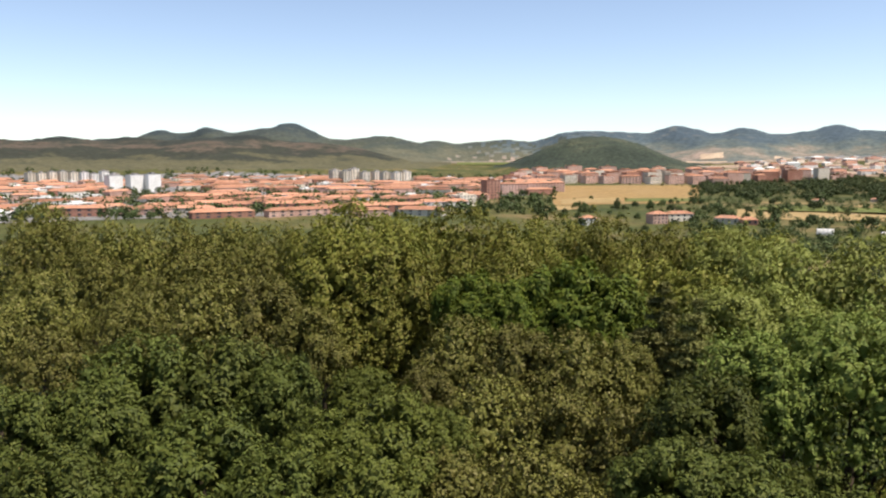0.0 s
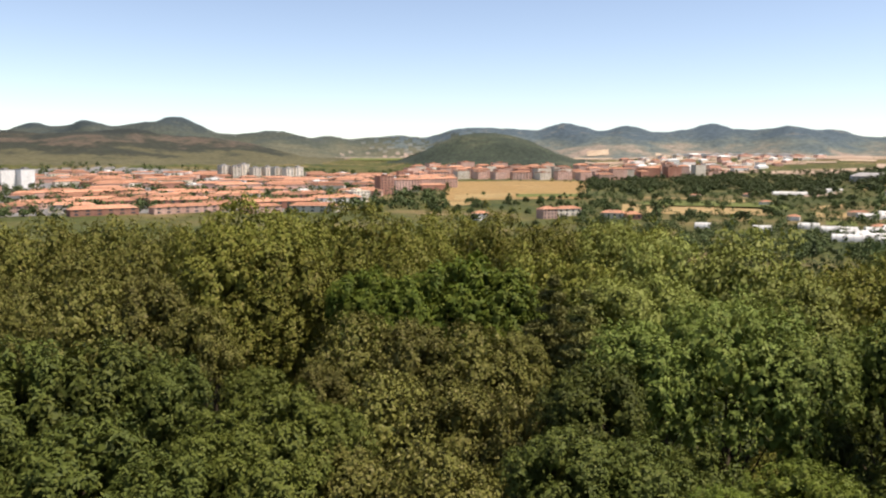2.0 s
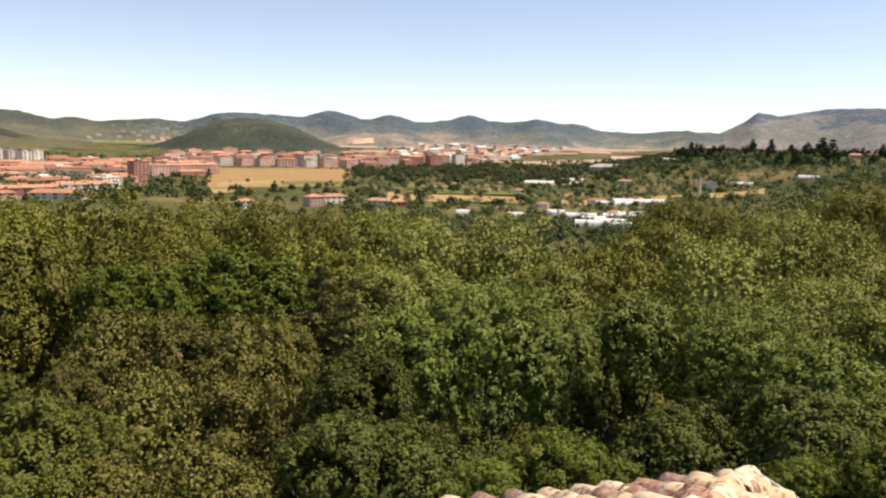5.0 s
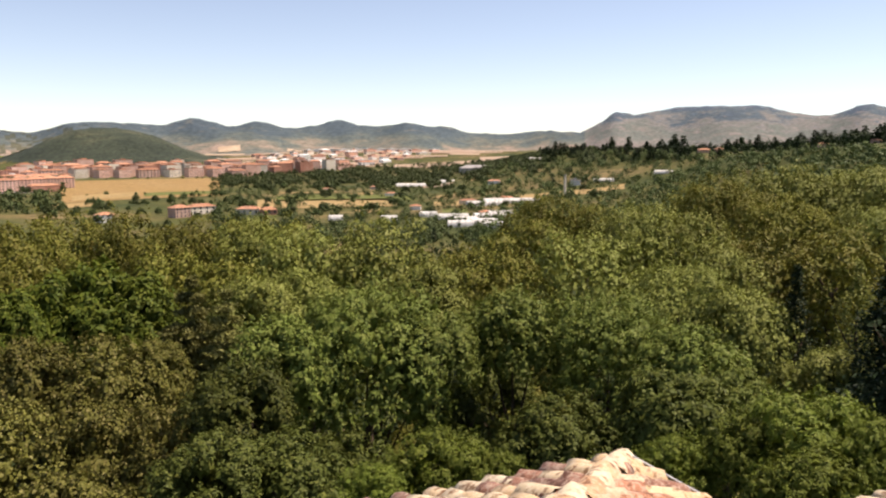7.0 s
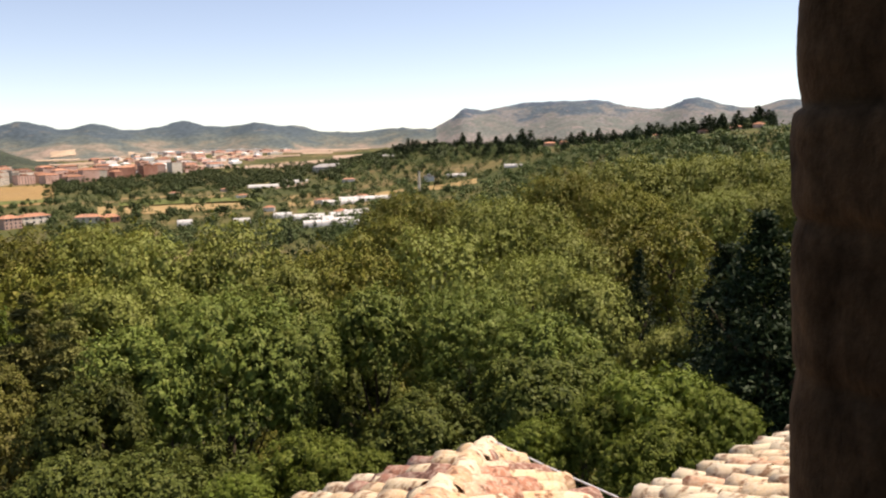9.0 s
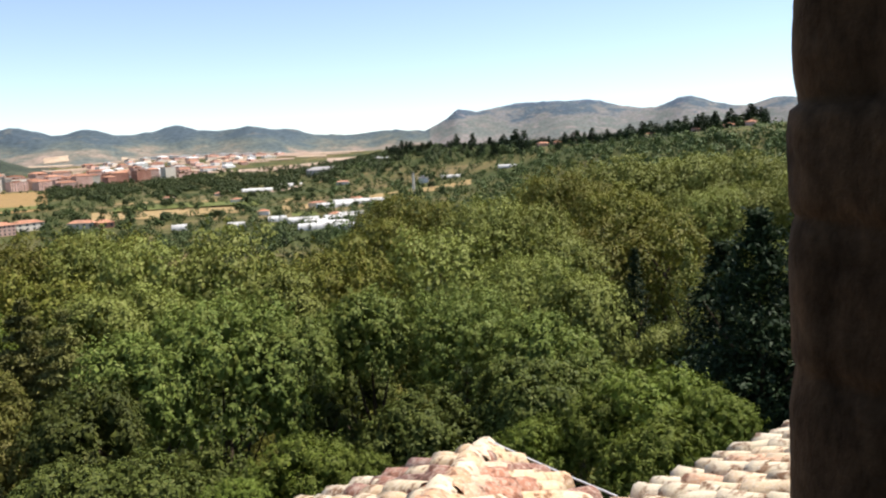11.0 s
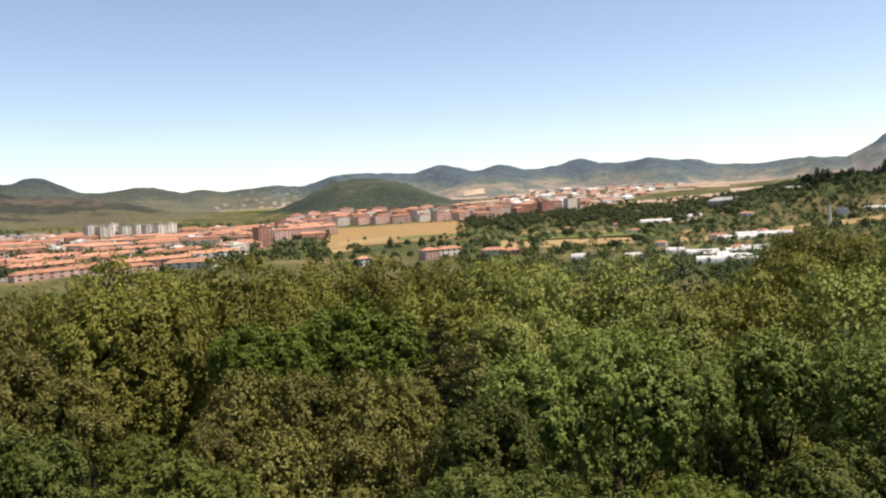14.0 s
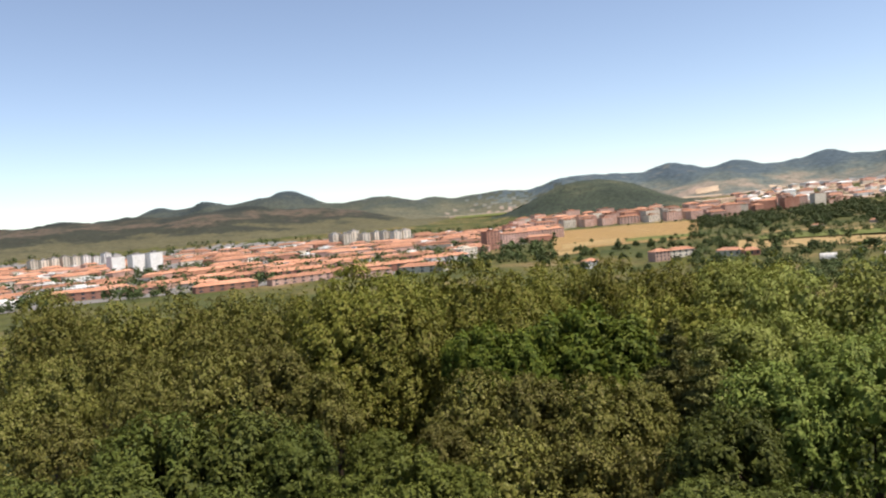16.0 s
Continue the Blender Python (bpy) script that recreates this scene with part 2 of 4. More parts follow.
M_STONE = mottled("tower_stone", [(0.3, (0.058, 0.035, 0.019)), (0.5, (0.098, 0.060, 0.033)), (0.7, (0.145, 0.092, 0.053))], 5.0, (1, 1, 0.6), 0.95, 6, 0.6, 0.012)
M_CABLE = mottled("cable", [(0.3, (0.6, 0.6, 0.6)), (0.7, (0.75, 0.75, 0.74))], 20.0, rough=0.5)
M_TOWNROOF = mottled("town_roof", [(0.35, (0.335, 0.160, 0.096)), (0.55, (0.420, 0.212, 0.130)), (0.7, (0.285, 0.168, 0.115))], 0.05, rough=0.9, random_tint=0.4)
M_BRICKWALL = mottled("town_brick", [(0.35, (0.36, 0.17, 0.12)), (0.65, (0.46, 0.25, 0.18))], 0.06, random_tint=0.3)
M_PINKWALL = mottled("town_pink", [(0.35, (0.55, 0.33, 0.25)), (0.65, (0.66, 0.45, 0.36))], 0.06, random_tint=0.25)
M_CREAM = mottled("town_cream", [(0.35, (0.6, 0.52, 0.4)), (0.65, (0.72, 0.65, 0.54))], 0.06, random_tint=0.2)
M_WHITEWALL = mottled("town_white", [(0.35, (0.74, 0.72, 0.66)), (0.65, (0.82, 0.8, 0.76))], 0.06, random_tint=0.06)
M_GREYWALL = mottled("town_grey", [(0.35, (0.3, 0.28, 0.26)), (0.65, (0.42, 0.4, 0.38))], 0.06, random_tint=0.25)
M_WINDOW = mottled("window_glass", [(0.3, (0.05, 0.06, 0.07)), (0.7, (0.1, 0.11, 0.12))], 0.2, rough=0.15)
M_PLASTIC = mottled("greenhouse_film", [(0.3, (0.528, 0.510, 0.466)), (0.7, (0.704, 0.686, 0.642))], 0.15, (1, 1, 1), 0.8, fine_amount=0.25)


# ---------------------------------------------------------------- helpers
def polar(az, r):
    return r * math.sin(radians(az)), r * math.cos(radians(az))


def smooth(x, a, b):
    t = np.clip((np.asarray(x, float) - a) / (b - a), 0, 1)
    return t * t * (3 - 2 * t)


def mesh_of(name, verts, faces, materials, smooth_faces=False):
    me = bpy.data.meshes.new(name)
    me.from_pydata([tuple(v) for v in verts], [], [tuple(f) for f in faces])
    for m in materials:
        me.materials.append(m)
    if smooth_faces:
        me.polygons.foreach_set("use_smooth", [True] * len(me.polygons))
    return me


def quad_mesh(name, quads, material):
    """A mesh of loose four-cornered leaves from an (n, 4, 3) array."""
    n = len(quads)
    me = bpy.data.meshes.new(name)
    me.vertices.add(4 * n)
    me.vertices.foreach_set("co", np.asarray(quads, np.float32).ravel())
    me.loops.add(4 * n)
    me.loops.foreach_set("vertex_index", np.arange(4 * n, dtype=np.int32))
    me.polygons.add(n)
    me.polygons.foreach_set("loop_start", np.arange(0, 4 * n, 4, dtype=np.int32))
    me.polygons.foreach_set("loop_total", np.full(n, 4, dtype=np.int32))
    me.materials.append(material)
    me.update()
    return me


def finish(bm, name, materials):
    me = bpy.data.meshes.new(name)
    bm.to_mesh(me)
    bm.free()
    for m in materials if isinstance(materials, (list, tuple)) else [materials]:
        me.materials.append(m)
    return me


def child(name, me, parent, m=None, label=""):
    ob = new(name, me)
    ob.parent = parent
    if m is not None:
        ob.matrix_basis = m
    return tagged(ob, label) if label else ob


def box(bm, x0, x1, y0, y1, z0, z1, bevel=0.0):
    vs = bmesh.ops.create_cube(bm, size=1.0)["verts"]
    for v in vs:
        v.co = ((x0 + x1) / 2 + v.co.x * (x1 - x0), (y0 + y1) / 2 + v.co.y * (y1 - y0), (z0 + z1) / 2 + v.co.z * (z1 - z0))
    if bevel:
        es = list({e for v in vs for e in v.link_edges})
        bmesh.ops.bevel(bm, geom=es, offset=bevel, segments=2, affect="EDGES")
    return vs


# ---------------------------------------------------------------- ground and hills
def knoll(az, peaks):
    """Sum of rounded summits: azimuth, height, half width in degrees."""
    return sum(h * np.exp(-((az - a) / w) ** 2) for a, h, w in peaks)


def scrub_hill(az, r):
    """The long scrubby hill behind the town, falling away to the east."""
    crest = (120 + knoll(az, ((-15, 20, 7), (-25, 8, 4), (-21, 5, 1.5)))) * (1 - 0.85 * smooth(az, -10, 2))
    back = 3350 + 60 * np.sin(az * 0.5)
    return crest * np.exp(-np.abs(np.minimum(r - back, 0) / 640) ** 1.7) * np.exp(-(np.maximum(r - back, 0) / 500) ** 2) * (1 - smooth(az, 3, 8)) * smooth(az, -70, -50)


def wood_hill(az, r):
    """The rounded dark wooded hill in the middle of the valley."""
    return 146 * np.exp(-np.abs((az - 10.6) / np.where(az < 10.6, 5.2, 5.6)) ** 2.0) * np.exp(-((r - 3050) / 430) ** 2)


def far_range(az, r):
    """The haze-blue range on the skyline."""
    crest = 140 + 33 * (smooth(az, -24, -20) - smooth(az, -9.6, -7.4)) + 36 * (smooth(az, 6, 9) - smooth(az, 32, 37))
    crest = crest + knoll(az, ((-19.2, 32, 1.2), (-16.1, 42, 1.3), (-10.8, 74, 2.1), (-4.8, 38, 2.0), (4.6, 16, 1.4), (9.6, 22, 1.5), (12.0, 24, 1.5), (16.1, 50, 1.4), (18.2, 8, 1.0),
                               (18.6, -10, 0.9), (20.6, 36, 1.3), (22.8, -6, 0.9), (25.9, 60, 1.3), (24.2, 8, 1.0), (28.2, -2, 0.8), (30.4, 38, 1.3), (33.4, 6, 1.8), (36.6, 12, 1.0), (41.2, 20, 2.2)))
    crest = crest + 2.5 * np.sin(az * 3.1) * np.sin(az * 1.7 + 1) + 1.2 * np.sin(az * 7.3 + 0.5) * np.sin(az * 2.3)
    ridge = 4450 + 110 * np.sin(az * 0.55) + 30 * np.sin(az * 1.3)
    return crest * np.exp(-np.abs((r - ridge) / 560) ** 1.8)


def mesa(az, r):
    """The flat-topped mountain to the east and the summits behind it."""
    crest = 222 * np.clip((az - 37.8) / 7.4, 0, 1) * (1 - 0.3 * smooth(az, 72, 84)) + 50 * (smooth(az, 45.5, 49.5) - smooth(az, 54.0, 59.0))
    crest = crest + knoll(az, ((45.4, 28, 0.9), (50.0, 4, 2.0), (61.0, 46, 1.4), (66.8, 20, 1.2), (64.6, -10, 1.0), (72, 10, 3)))
    crest = crest + 2 * np.sin(az * 4.3) * np.sin(az * 1.9)
    ridge = 4320 + 70 * np.sin(az * 0.8)
    return crest * np.exp(-np.abs((r - ridge) / 520) ** 1.8) * (1 - smooth(az, 80, 120))


def east_ridge(az, r):
    """The long wooded hillside that climbs to the east."""
    r0 = 1650 - 950 * smooth(az, 39, 64)
    height = 56 * smooth(az, 30, 43) + 16 * smooth(az, 50, 72)
    near = np.exp(-(np.minimum(r - r0, 0) / (0.33 * r0)) ** 2)
    far = np.exp(-(np.maximum(r - r0, 0) / 900) ** 2)
    return height * near * far * (1 - smooth(az, 110, 150))


def height(az, r):
    az, r = np.broadcast_arrays(np.asarray(az, float), np.asarray(r, float))
    top = 33 + 9 * smooth(az, 40, 75)
    z = top * (1 - smooth(r, 150, 420))
    z = np.maximum(z, east_ridge(az, r))
    z = z + (42 + 14 * smooth(az, 18, 25)) * smooth(r, 2100, 3700 - 300 * smooth(az, 18, 25))
    x, y = r * np.sin(np.radians(az)), r * np.cos(np.radians(az))
    fold = np.sin(x * 0.011 + 2.0 * np.sin(y * 0.006)) * np.sin(y * 0.009 + 1.5 * np.sin(x * 0.005))
    wob = 1 + 0.07 * fold + 0.015 * np.sin(x * 0.024 + y * 0.012)
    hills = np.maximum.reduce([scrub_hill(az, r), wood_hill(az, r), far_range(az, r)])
    ring = 150 * np.exp(-((r - 4500) / 350) ** 2) * smooth(np.abs(az - 20), 62, 90)
    return np.maximum.reduce([z, hills * wob, mesa(az, r) * (0.75 + 0.25 * wob), ring])


def ground_z(az, r):
    return float(height(az, r))


def build_ground():
    azs = np.concatenate([np.arange(-36, 78, 0.3), np.arange(78, 324, 4.0)])
    rs = np.concatenate([[3.0], np.geomspace(8, 700, 60), np.geomspace(730, 4950, 130)])
    A, Rr = np.meshgrid(np.where(azs > 180, azs - 360, azs), rs)
    Z = height(A, Rr)
    rng = np.random.default_rng(4)
    Z = Z + np.where(Rr > 2300, rng.normal(0, 1, Z.shape) * 1.3, 0)
    X, Y = Rr * np.sin(np.radians(A)), Rr * np.cos(np.radians(A))
    n, k = len(azs), len(rs)
    verts = np.stack([X, Y, Z], -1).reshape(-1, 3).tolist() + [[0, 0, float(Z[0, 0])]]
    faces, slots = [], []
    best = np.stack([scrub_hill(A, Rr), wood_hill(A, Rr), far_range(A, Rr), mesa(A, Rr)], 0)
    which = best.argmax(0)
    blur = rng.normal(size=Z.shape)
    for i in range(k - 1):
        for j in range(n):
            j2 = (j + 1) % n
            faces.append((i * n + j, i * n + j2, (i + 1) * n + j2, (i + 1) * n + j))
            r, a = Rr[i, j], A[i, j]
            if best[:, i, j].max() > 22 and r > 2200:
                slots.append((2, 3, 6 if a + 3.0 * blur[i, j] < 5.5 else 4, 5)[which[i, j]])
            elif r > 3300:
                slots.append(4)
            else:
                slots.append(0 if r < 260 else 1)
    c = len(verts) - 1
    for j in range(n):
        faces.append((c, (j + 1) % n, j))
        slots.append(0)
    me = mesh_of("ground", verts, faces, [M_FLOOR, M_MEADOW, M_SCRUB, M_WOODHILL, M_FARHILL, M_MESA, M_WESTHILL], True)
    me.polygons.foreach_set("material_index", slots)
    tagged(new("ground", me), "valley floor rising to scrubby and wooded hills", "ground", kind="structure")


build_ground()


def field(name, az0, az1, r0, r1, material, label, skew=0.0, lift=0.6):
    """A patch of farmland draped on the ground, with uneven edges."""
    n, k = 24, 14
    verts, faces = [], []
    for i in range(k + 1):
        for j in range(n + 1):
            u, v = j / n, i / k
            a = az0 + (az1 - az0) * u + 0.03 * math.sin(9 * v + az0)
            r = r0 + (r1 - r0) * v + skew * (u - 0.5) * (r1 - r0) + 4 * math.sin(7 * u + r0)
            x, y = polar(a, r)
            verts.append((x, y, ground_z(a, r) + lift))
    for i in range(k):
        for j in range(n):
            q = i * (n + 1) + j
            faces.append((q, q + 1, q + n + 2, q + n + 1))
    return tagged(new(name, mesh_of(name, verts, faces, [material], True)), label, "field", kind="structure")


field("wheat_field", 7.6, 17.7, 1060, 1780, M_WHEAT, "ripe golden wheat field before the town", skew=0.14)
field("stubble_field", 8.4, 12.5, 1080, 1200, M_STUBBLE, "mown strip along the wheat", skew=0.7, lift=1.0)
field("grass_field", 12.8, 17.6, 1130, 1215, M_GRASS, "green weedy margin of the wheat", skew=0.4, lift=1.2)
field("stubble_field", 7.2, 10.0, 930, 1010, M_STUBBLE, "dry yellow stubble beside the farmhouses", skew=0.6)
field("stubble_field", 20.2, 30.0, 850, 990, M_STUBBLE, "dry yellow stubble field among gardens")
field("grass_field", 21.5, 31.0, 960, 1080, M_GRASS, "green and yellow grass field")
field("stubble_field", 38.0, 46.0, 900, 950, M_STUBBLE, "dry yellow strip of field", skew=0.8)
field("town_ground", -35.0, 0.8, 840, 2350, M_ASPHALT, "pale streets and yards between the houses", lift=0.3)
field("town_ground", 0.8, 7.0, 1280, 2350, M_ASPHALT, "pale streets and yards between the houses", lift=0.3)
rf = random.Random(77)
for i in range(11):
    a0, r0 = rf.uniform(19, 36), rf.uniform(640, 1260)
    kind = rf.choice((("stubble_field", M_STUBBLE, "dry yellow garden plot"), ("grass_field", M_GRASS, "green garden plot"), ("bare_field", M_EARTH, "bare brown garden plot")))
    field(kind[0], a0, a0 + rf.uniform(1.5, 4.5), r0, r0 + rf.uniform(25, 70), kind[1], kind[2], skew=rf.uniform(-0.5, 0.8), lift=0.4 + 0.02 * i)
for i in range(14):
    a0, r0 = rf.uniform(17, 37), rf.uniform(3250, 3900)
    kind = rf.choice((("stubble_field", M_PALEFIELD, "pale stubble field below the far hills"), ("bare_field", M_EARTH, "reddish bare field below the far hills"), ("bare_field", M_EARTH, "reddish bare field below the far hills")))
    field(kind[0], a0, a0 + rf.uniform(1.2, 4.0), r0, r0 + rf.uniform(30, 110), kind[1], kind[2], lift=1.6 + 0.05 * i)
for i in range(34):
    a0, r0 = rf.uniform(17, 36), rf.uniform(2350, 3200)
    kind = rf.choice((("stubble_field", M_PALEFIELD, "pale stubble field behind the town"), ("bare_field", M_EARTH, "pinkish bare field behind the town"), ("bare_field", M_EARTH, "pinkish bare field behind the town")))
    field(kind[0], a0, a0 + rf.uniform(1.5, 5.0), r0, r0 + rf.uniform(50, 150), kind[1], kind[2], skew=rf.uniform(-0.5, 0.5), lift=0.8 + 0.05 * i)
field("bare_field", 27.5, 35.5, 3080, 3420, M_EARTH, "reddish bare earth field", lift=2.6)
field("bare_field", 16.8, 19.4, 3380, 3620, M_PALEFIELD, "pinkish bare earth field", lift=2.6)
field("grass_field", 1.0, 6.0, 3150, 3400, M_GRASS, "bright green meadow in the gap of the hills", lift=3.0)


# ---------------------------------------------------------------- trees
def rand_dirs(rng, n):
    v = rng.normal(size=(n, 3))
    return v / np.linalg.norm(v, axis=1)[:, None]


def leaf_quads(rng, centre, normal, length, width, along=None):
    """Diamond leaves with a slight fold, lying across their normals; along: the way their tips point."""
    n = len(centre)
    t = np.cross(normal, rand_dirs(rng, n))
    if along is not None:
        t = along - normal * (along * normal).sum(1)[:, None]
    t /= np.linalg.norm(t, axis=1)[:, None] + 1e-9
    s = np.cross(normal, t)
    L = (length * rng.uniform(0.7, 1.25, n))[:, None]
    W = (width * rng.uniform(0.7, 1.25, n))[:, None]
    fold = normal * W * 0.35
    return np.stack([centre - t * L / 2, centre + s * W / 2 + fold - t * L * 0.05, centre + t * L / 2, centre - s * W / 2 + fold - t * L * 0.05], 1)


def crown_mesh(name, seed, radius, lobes, sprays, per, leaf, material, spread, tuft=0.0, tall=1.9, shoots=0.1):
    """A crown of leafy domes set round an uneven egg, with sprays of leaves on the domes and
    shade leaves within; its top is at z = 0."""
    rng = np.random.default_rng(seed)
    half = radius * tall / 2
    f = (np.arange(lobes) + 0.5) / lobes
    zz = 1 - 1.42 * f
    turn = np.arange(lobes) * 2.39996 + rng.normal(size=lobes) * 0.3
    flat = np.sqrt(1 - np.clip(zz, -1, 1) ** 2)
    d = np.stack([flat * np.cos(turn), flat * np.sin(turn), zz], 1)
    lr = radius * rng.uniform(0.17, 0.38, lobes)
    off = Vector((seed * 3.7, seed * 1.3, 0))
    swell = np.array([1 + 0.3 * noise.noise(Vector(p) * 1.6 + off) for p in d.tolist()]) * rng.uniform(0.86, 1.08, lobes)
    lc = d * np.array([radius, radius, half]) * (swell * (1 - 0.75 * lr / radius))[:, None]
    pick = rng.choice(lobes, sprays, p=lr ** 2 / (lr ** 2).sum())
    dirs = rand_dirs(rng, sprays) + d[pick] * 0.75 + np.array([0, 0, 0.45])
    dirs /= np.linalg.norm(dirs, axis=1)[:, None]
    reach = rng.uniform(0.66, 1.16, sprays) * np.where(rng.random(sprays) < shoots, 1.4, 1.0)
    sc = lc[pick] + dirs * (lr[pick] * reach)[:, None]
    inside = np.zeros(sprays, bool)
    for k in range(lobes):
        inside |= (np.linalg.norm(sc - lc[k], axis=1) < 0.78 * lr[k]) & (pick != k)
    sc, dirs = sc[~inside], dirs[~inside]
    m = len(sc)
    big = np.repeat(rng.uniform(0.7, 1.3, m) * spread, per)[:, None]
    v = rand_dirs(rng, m * per)
    out = np.repeat(dirs, per, 0)
    pos = np.repeat(sc, per, 0) + v * big * rng.uniform(0.35, 1.0, (m * per, 1))
    nor = out * 0.75 + v * 0.25 + rand_dirs(rng, m * per) * 0.37 + np.array([0, 0, 0.3])
    nor /= np.linalg.norm(nor, axis=1)[:, None]
    leaves = leaf_quads(rng, pos, nor, leaf[0], leaf[1], v + out * 0.6 if tuft else None)
    n = int(0.2 * len(pos))
    k = rng.choice(lobes, n, p=lr ** 2 / (lr ** 2).sum())
    v = rand_dirs(rng, n)
    shade = leaf_quads(rng, lc[k] * rng.uniform(0.72, 1.0, (n, 1)) + v * (lr[k] * rng.uniform(0.2, 0.6, n))[:, None], v, leaf[0] * 1.7, leaf[0] * 1.5)
    both = np.concatenate([leaves, shade])
    both[:, :, 2] -= np.percentile(leaves[:, :, 2], 99.7)
    return quad_mesh(name, both, material)


def conifer_mesh(name, seed, tall, radius, tiers, per, leaf, material, gap=0.0, power=0.9):
    """Tiers of drooping boughs round a stem; its top is at z = 0."""
    rng = np.random.default_rng(seed)
    out = []
    for i in range(tiers):
        f = (i + 0.6) / tiers
        reach = radius * (f ** power) * rng.uniform(0.85, 1.1)
        for b in range(6 + int(5 * f)):
            a = rng.uniform(0, 2 * math.pi)
            n = per
            s = np.sqrt(rng.random(n)) * reach * rng.uniform(0.75, 1.05)
            x, y = s * math.cos(a), s * math.sin(a)
            spread = 0.16 * s + 0.1
            p = np.stack([x + rng.normal(size=n) * spread, y + rng.normal(size=n) * spread, -f * tall - 0.3 * s + rng.normal(size=n) * (0.14 + gap)], 1)
            nn = rand_dirs(rng, n) * 0.7 + np.array([0, 0, 0.7])
            out.append(leaf_quads(rng, p, nn / np.linalg.norm(nn, axis=1)[:, None], leaf[0], leaf[1]))
    return quad_mesh(name, np.concatenate(out), material)


def trunk_mesh(name, seed, tall, thick, limbs):
    """A tapered trunk with limbs; its top is at z = 0, its foot at -tall."""
    rng = np.random.default_rng(seed)
    verts, faces = [], []

    def limb(points, radii, sides=7):
        base = len(verts)
        for p, r in zip(points, radii):
            for k in range(sides):
                a = 2 * math.pi * k / sides
                verts.append((p[0] + r * math.cos(a), p[1] + r * math.sin(a), p[2]))
        for i in range(len(points) - 1):
            for k in range(sides):
                k2 = (k + 1) % sides
                faces.append((base + i * sides + k, base + i * sides + k2, base + (i + 1) * sides + k2, base + (i + 1) * sides + k))

    bend = rng.normal(size=2) * 0.25
    fork = -tall * 0.45
    limb([(0, 0, -tall), (0.05, 0, -tall * 0.9), (bend[0], bend[1], fork), (0, 0, -tall * 0.12)], [thick * 1.4, thick, thick * 0.75, thick * 0.15])
    for i in range(limbs):
        a = 2 * math.pi * (i + rng.random() * 0.6) / limbs
        out = tall * rng.uniform(0.13, 0.2)
        z0 = fork + tall * rng.uniform(-0.06, 0.1)
        limb([(bend[0], bend[1], z0), (out * 0.5 * math.cos(a), out * 0.5 * math.sin(a), z0 + tall * 0.12), (out * math.cos(a), out * math.sin(a), z0 + tall * 0.27)],
             [thick * 0.5, thick * 0.33, thick * 0.08], 6)
    return mesh_of(name, verts, faces, [M_BARK], True)


BROAD_TRUNK = trunk_mesh("trunk", 1, 17.0, 0.32, 6)
SLIM_TRUNK = trunk_mesh("trunk", 2, 17.0, 0.2, 2)
SMALL_TRUNK = trunk_mesh("trunk", 3, 7.0, 0.2, 4)

# crowns of each kind: broad near ones, slight near ones, and far ones with coarser sprays
LEAFY = {}
for k, (key, mat, leaf, spread, tuft) in enumerate((
        ("plane", M_PLANE, (0.24, 0.19), 0.34, 0), ("olive", M_OLIVE, (0.23, 0.18), 0.34, 0), ("lime", M_LIGHT, (0.23, 0.18), 0.34, 0), ("dry", M_DRY, (0.21, 0.165), 0.32, 0),
        ("green", M_GREEN, (0.3, 0.13), 0.3, 1), ("locust", M_LOCUST, (0.3, 0.13), 0.3, 1), ("acacia", M_ACACIA, (0.3, 0.13), 0.3, 1), ("bright", M_BRIGHT, (0.5, 0.17), 0.42, 1), ("shrub", M_SHRUB, (0.3, 0.09), 0.22, 1))):
    LEAFY[key] = {
        "broad": [crown_mesh("crown", 10 * k + i, 5.2, 58, 1500, 8, leaf, mat, spread, tuft, shoots=0.1 if tuft else 0.2) for i in range(2)],
        "slight": [crown_mesh("crown", 100 + 10 * k + i, 3.2, 40, 900, 8, leaf, mat, spread, tuft, shoots=0.1 if tuft else 0.22) for i in range(2)],
        "far": [crown_mesh("crown", 200 + 10 * k + i, 5.2, 50, 900, 6, (leaf[0] * 1.3, leaf[1] * 1.35), mat, spread * 1.35, tuft) for i in range(2)]}


def tree(name, az, r, top, crown, trunk, scale, label, category="tree", trunk_len=17.0, group="", squash=1.0):
    x, y = polar(az, r)
    g = ground_z(az, r)
    root = tagged(new(name), label, category, group)
    root.matrix_basis = pose(x, y, g - 0.15, 0, 0, (az * 47 + r * 13) % 360)
    h = top - g
    child("trunk", trunk, root, Matrix.LocRotScale((0, 0, h - 0.16 * h), None, (scale, scale, h * 0.84 / trunk_len)))
    child("crown", crown, root, Matrix.LocRotScale((0, 0, h), None, (scale, scale, scale * squash)))
    return root


KINDS = {
    "plane": ("plane_tree", "tall plane tree with olive and browning summer leaves"),
    "olive": ("elm_tree", "tall elm with dull yellow-olive leaves"),
    "lime": ("lime_tree", "tall tree with light yellow-green leaves"),
    "dry": ("plane_tree", "plane tree with dry brown and yellow-green leaves"),
    "green": ("feathery_tree", "tree with dense deep green feathery foliage"),
    "locust": ("locust_tree", "locust tree with soft mid-green feathery foliage"),
    "acacia": ("acacia_tree", "acacia tree with dense mid-green feathery foliage"),
    "bright": ("ailanthus_tree", "tree with lush bright green fronds"),
    "shrub": ("laurel_tree", "bright green laurel with long leaves beside the roof")}


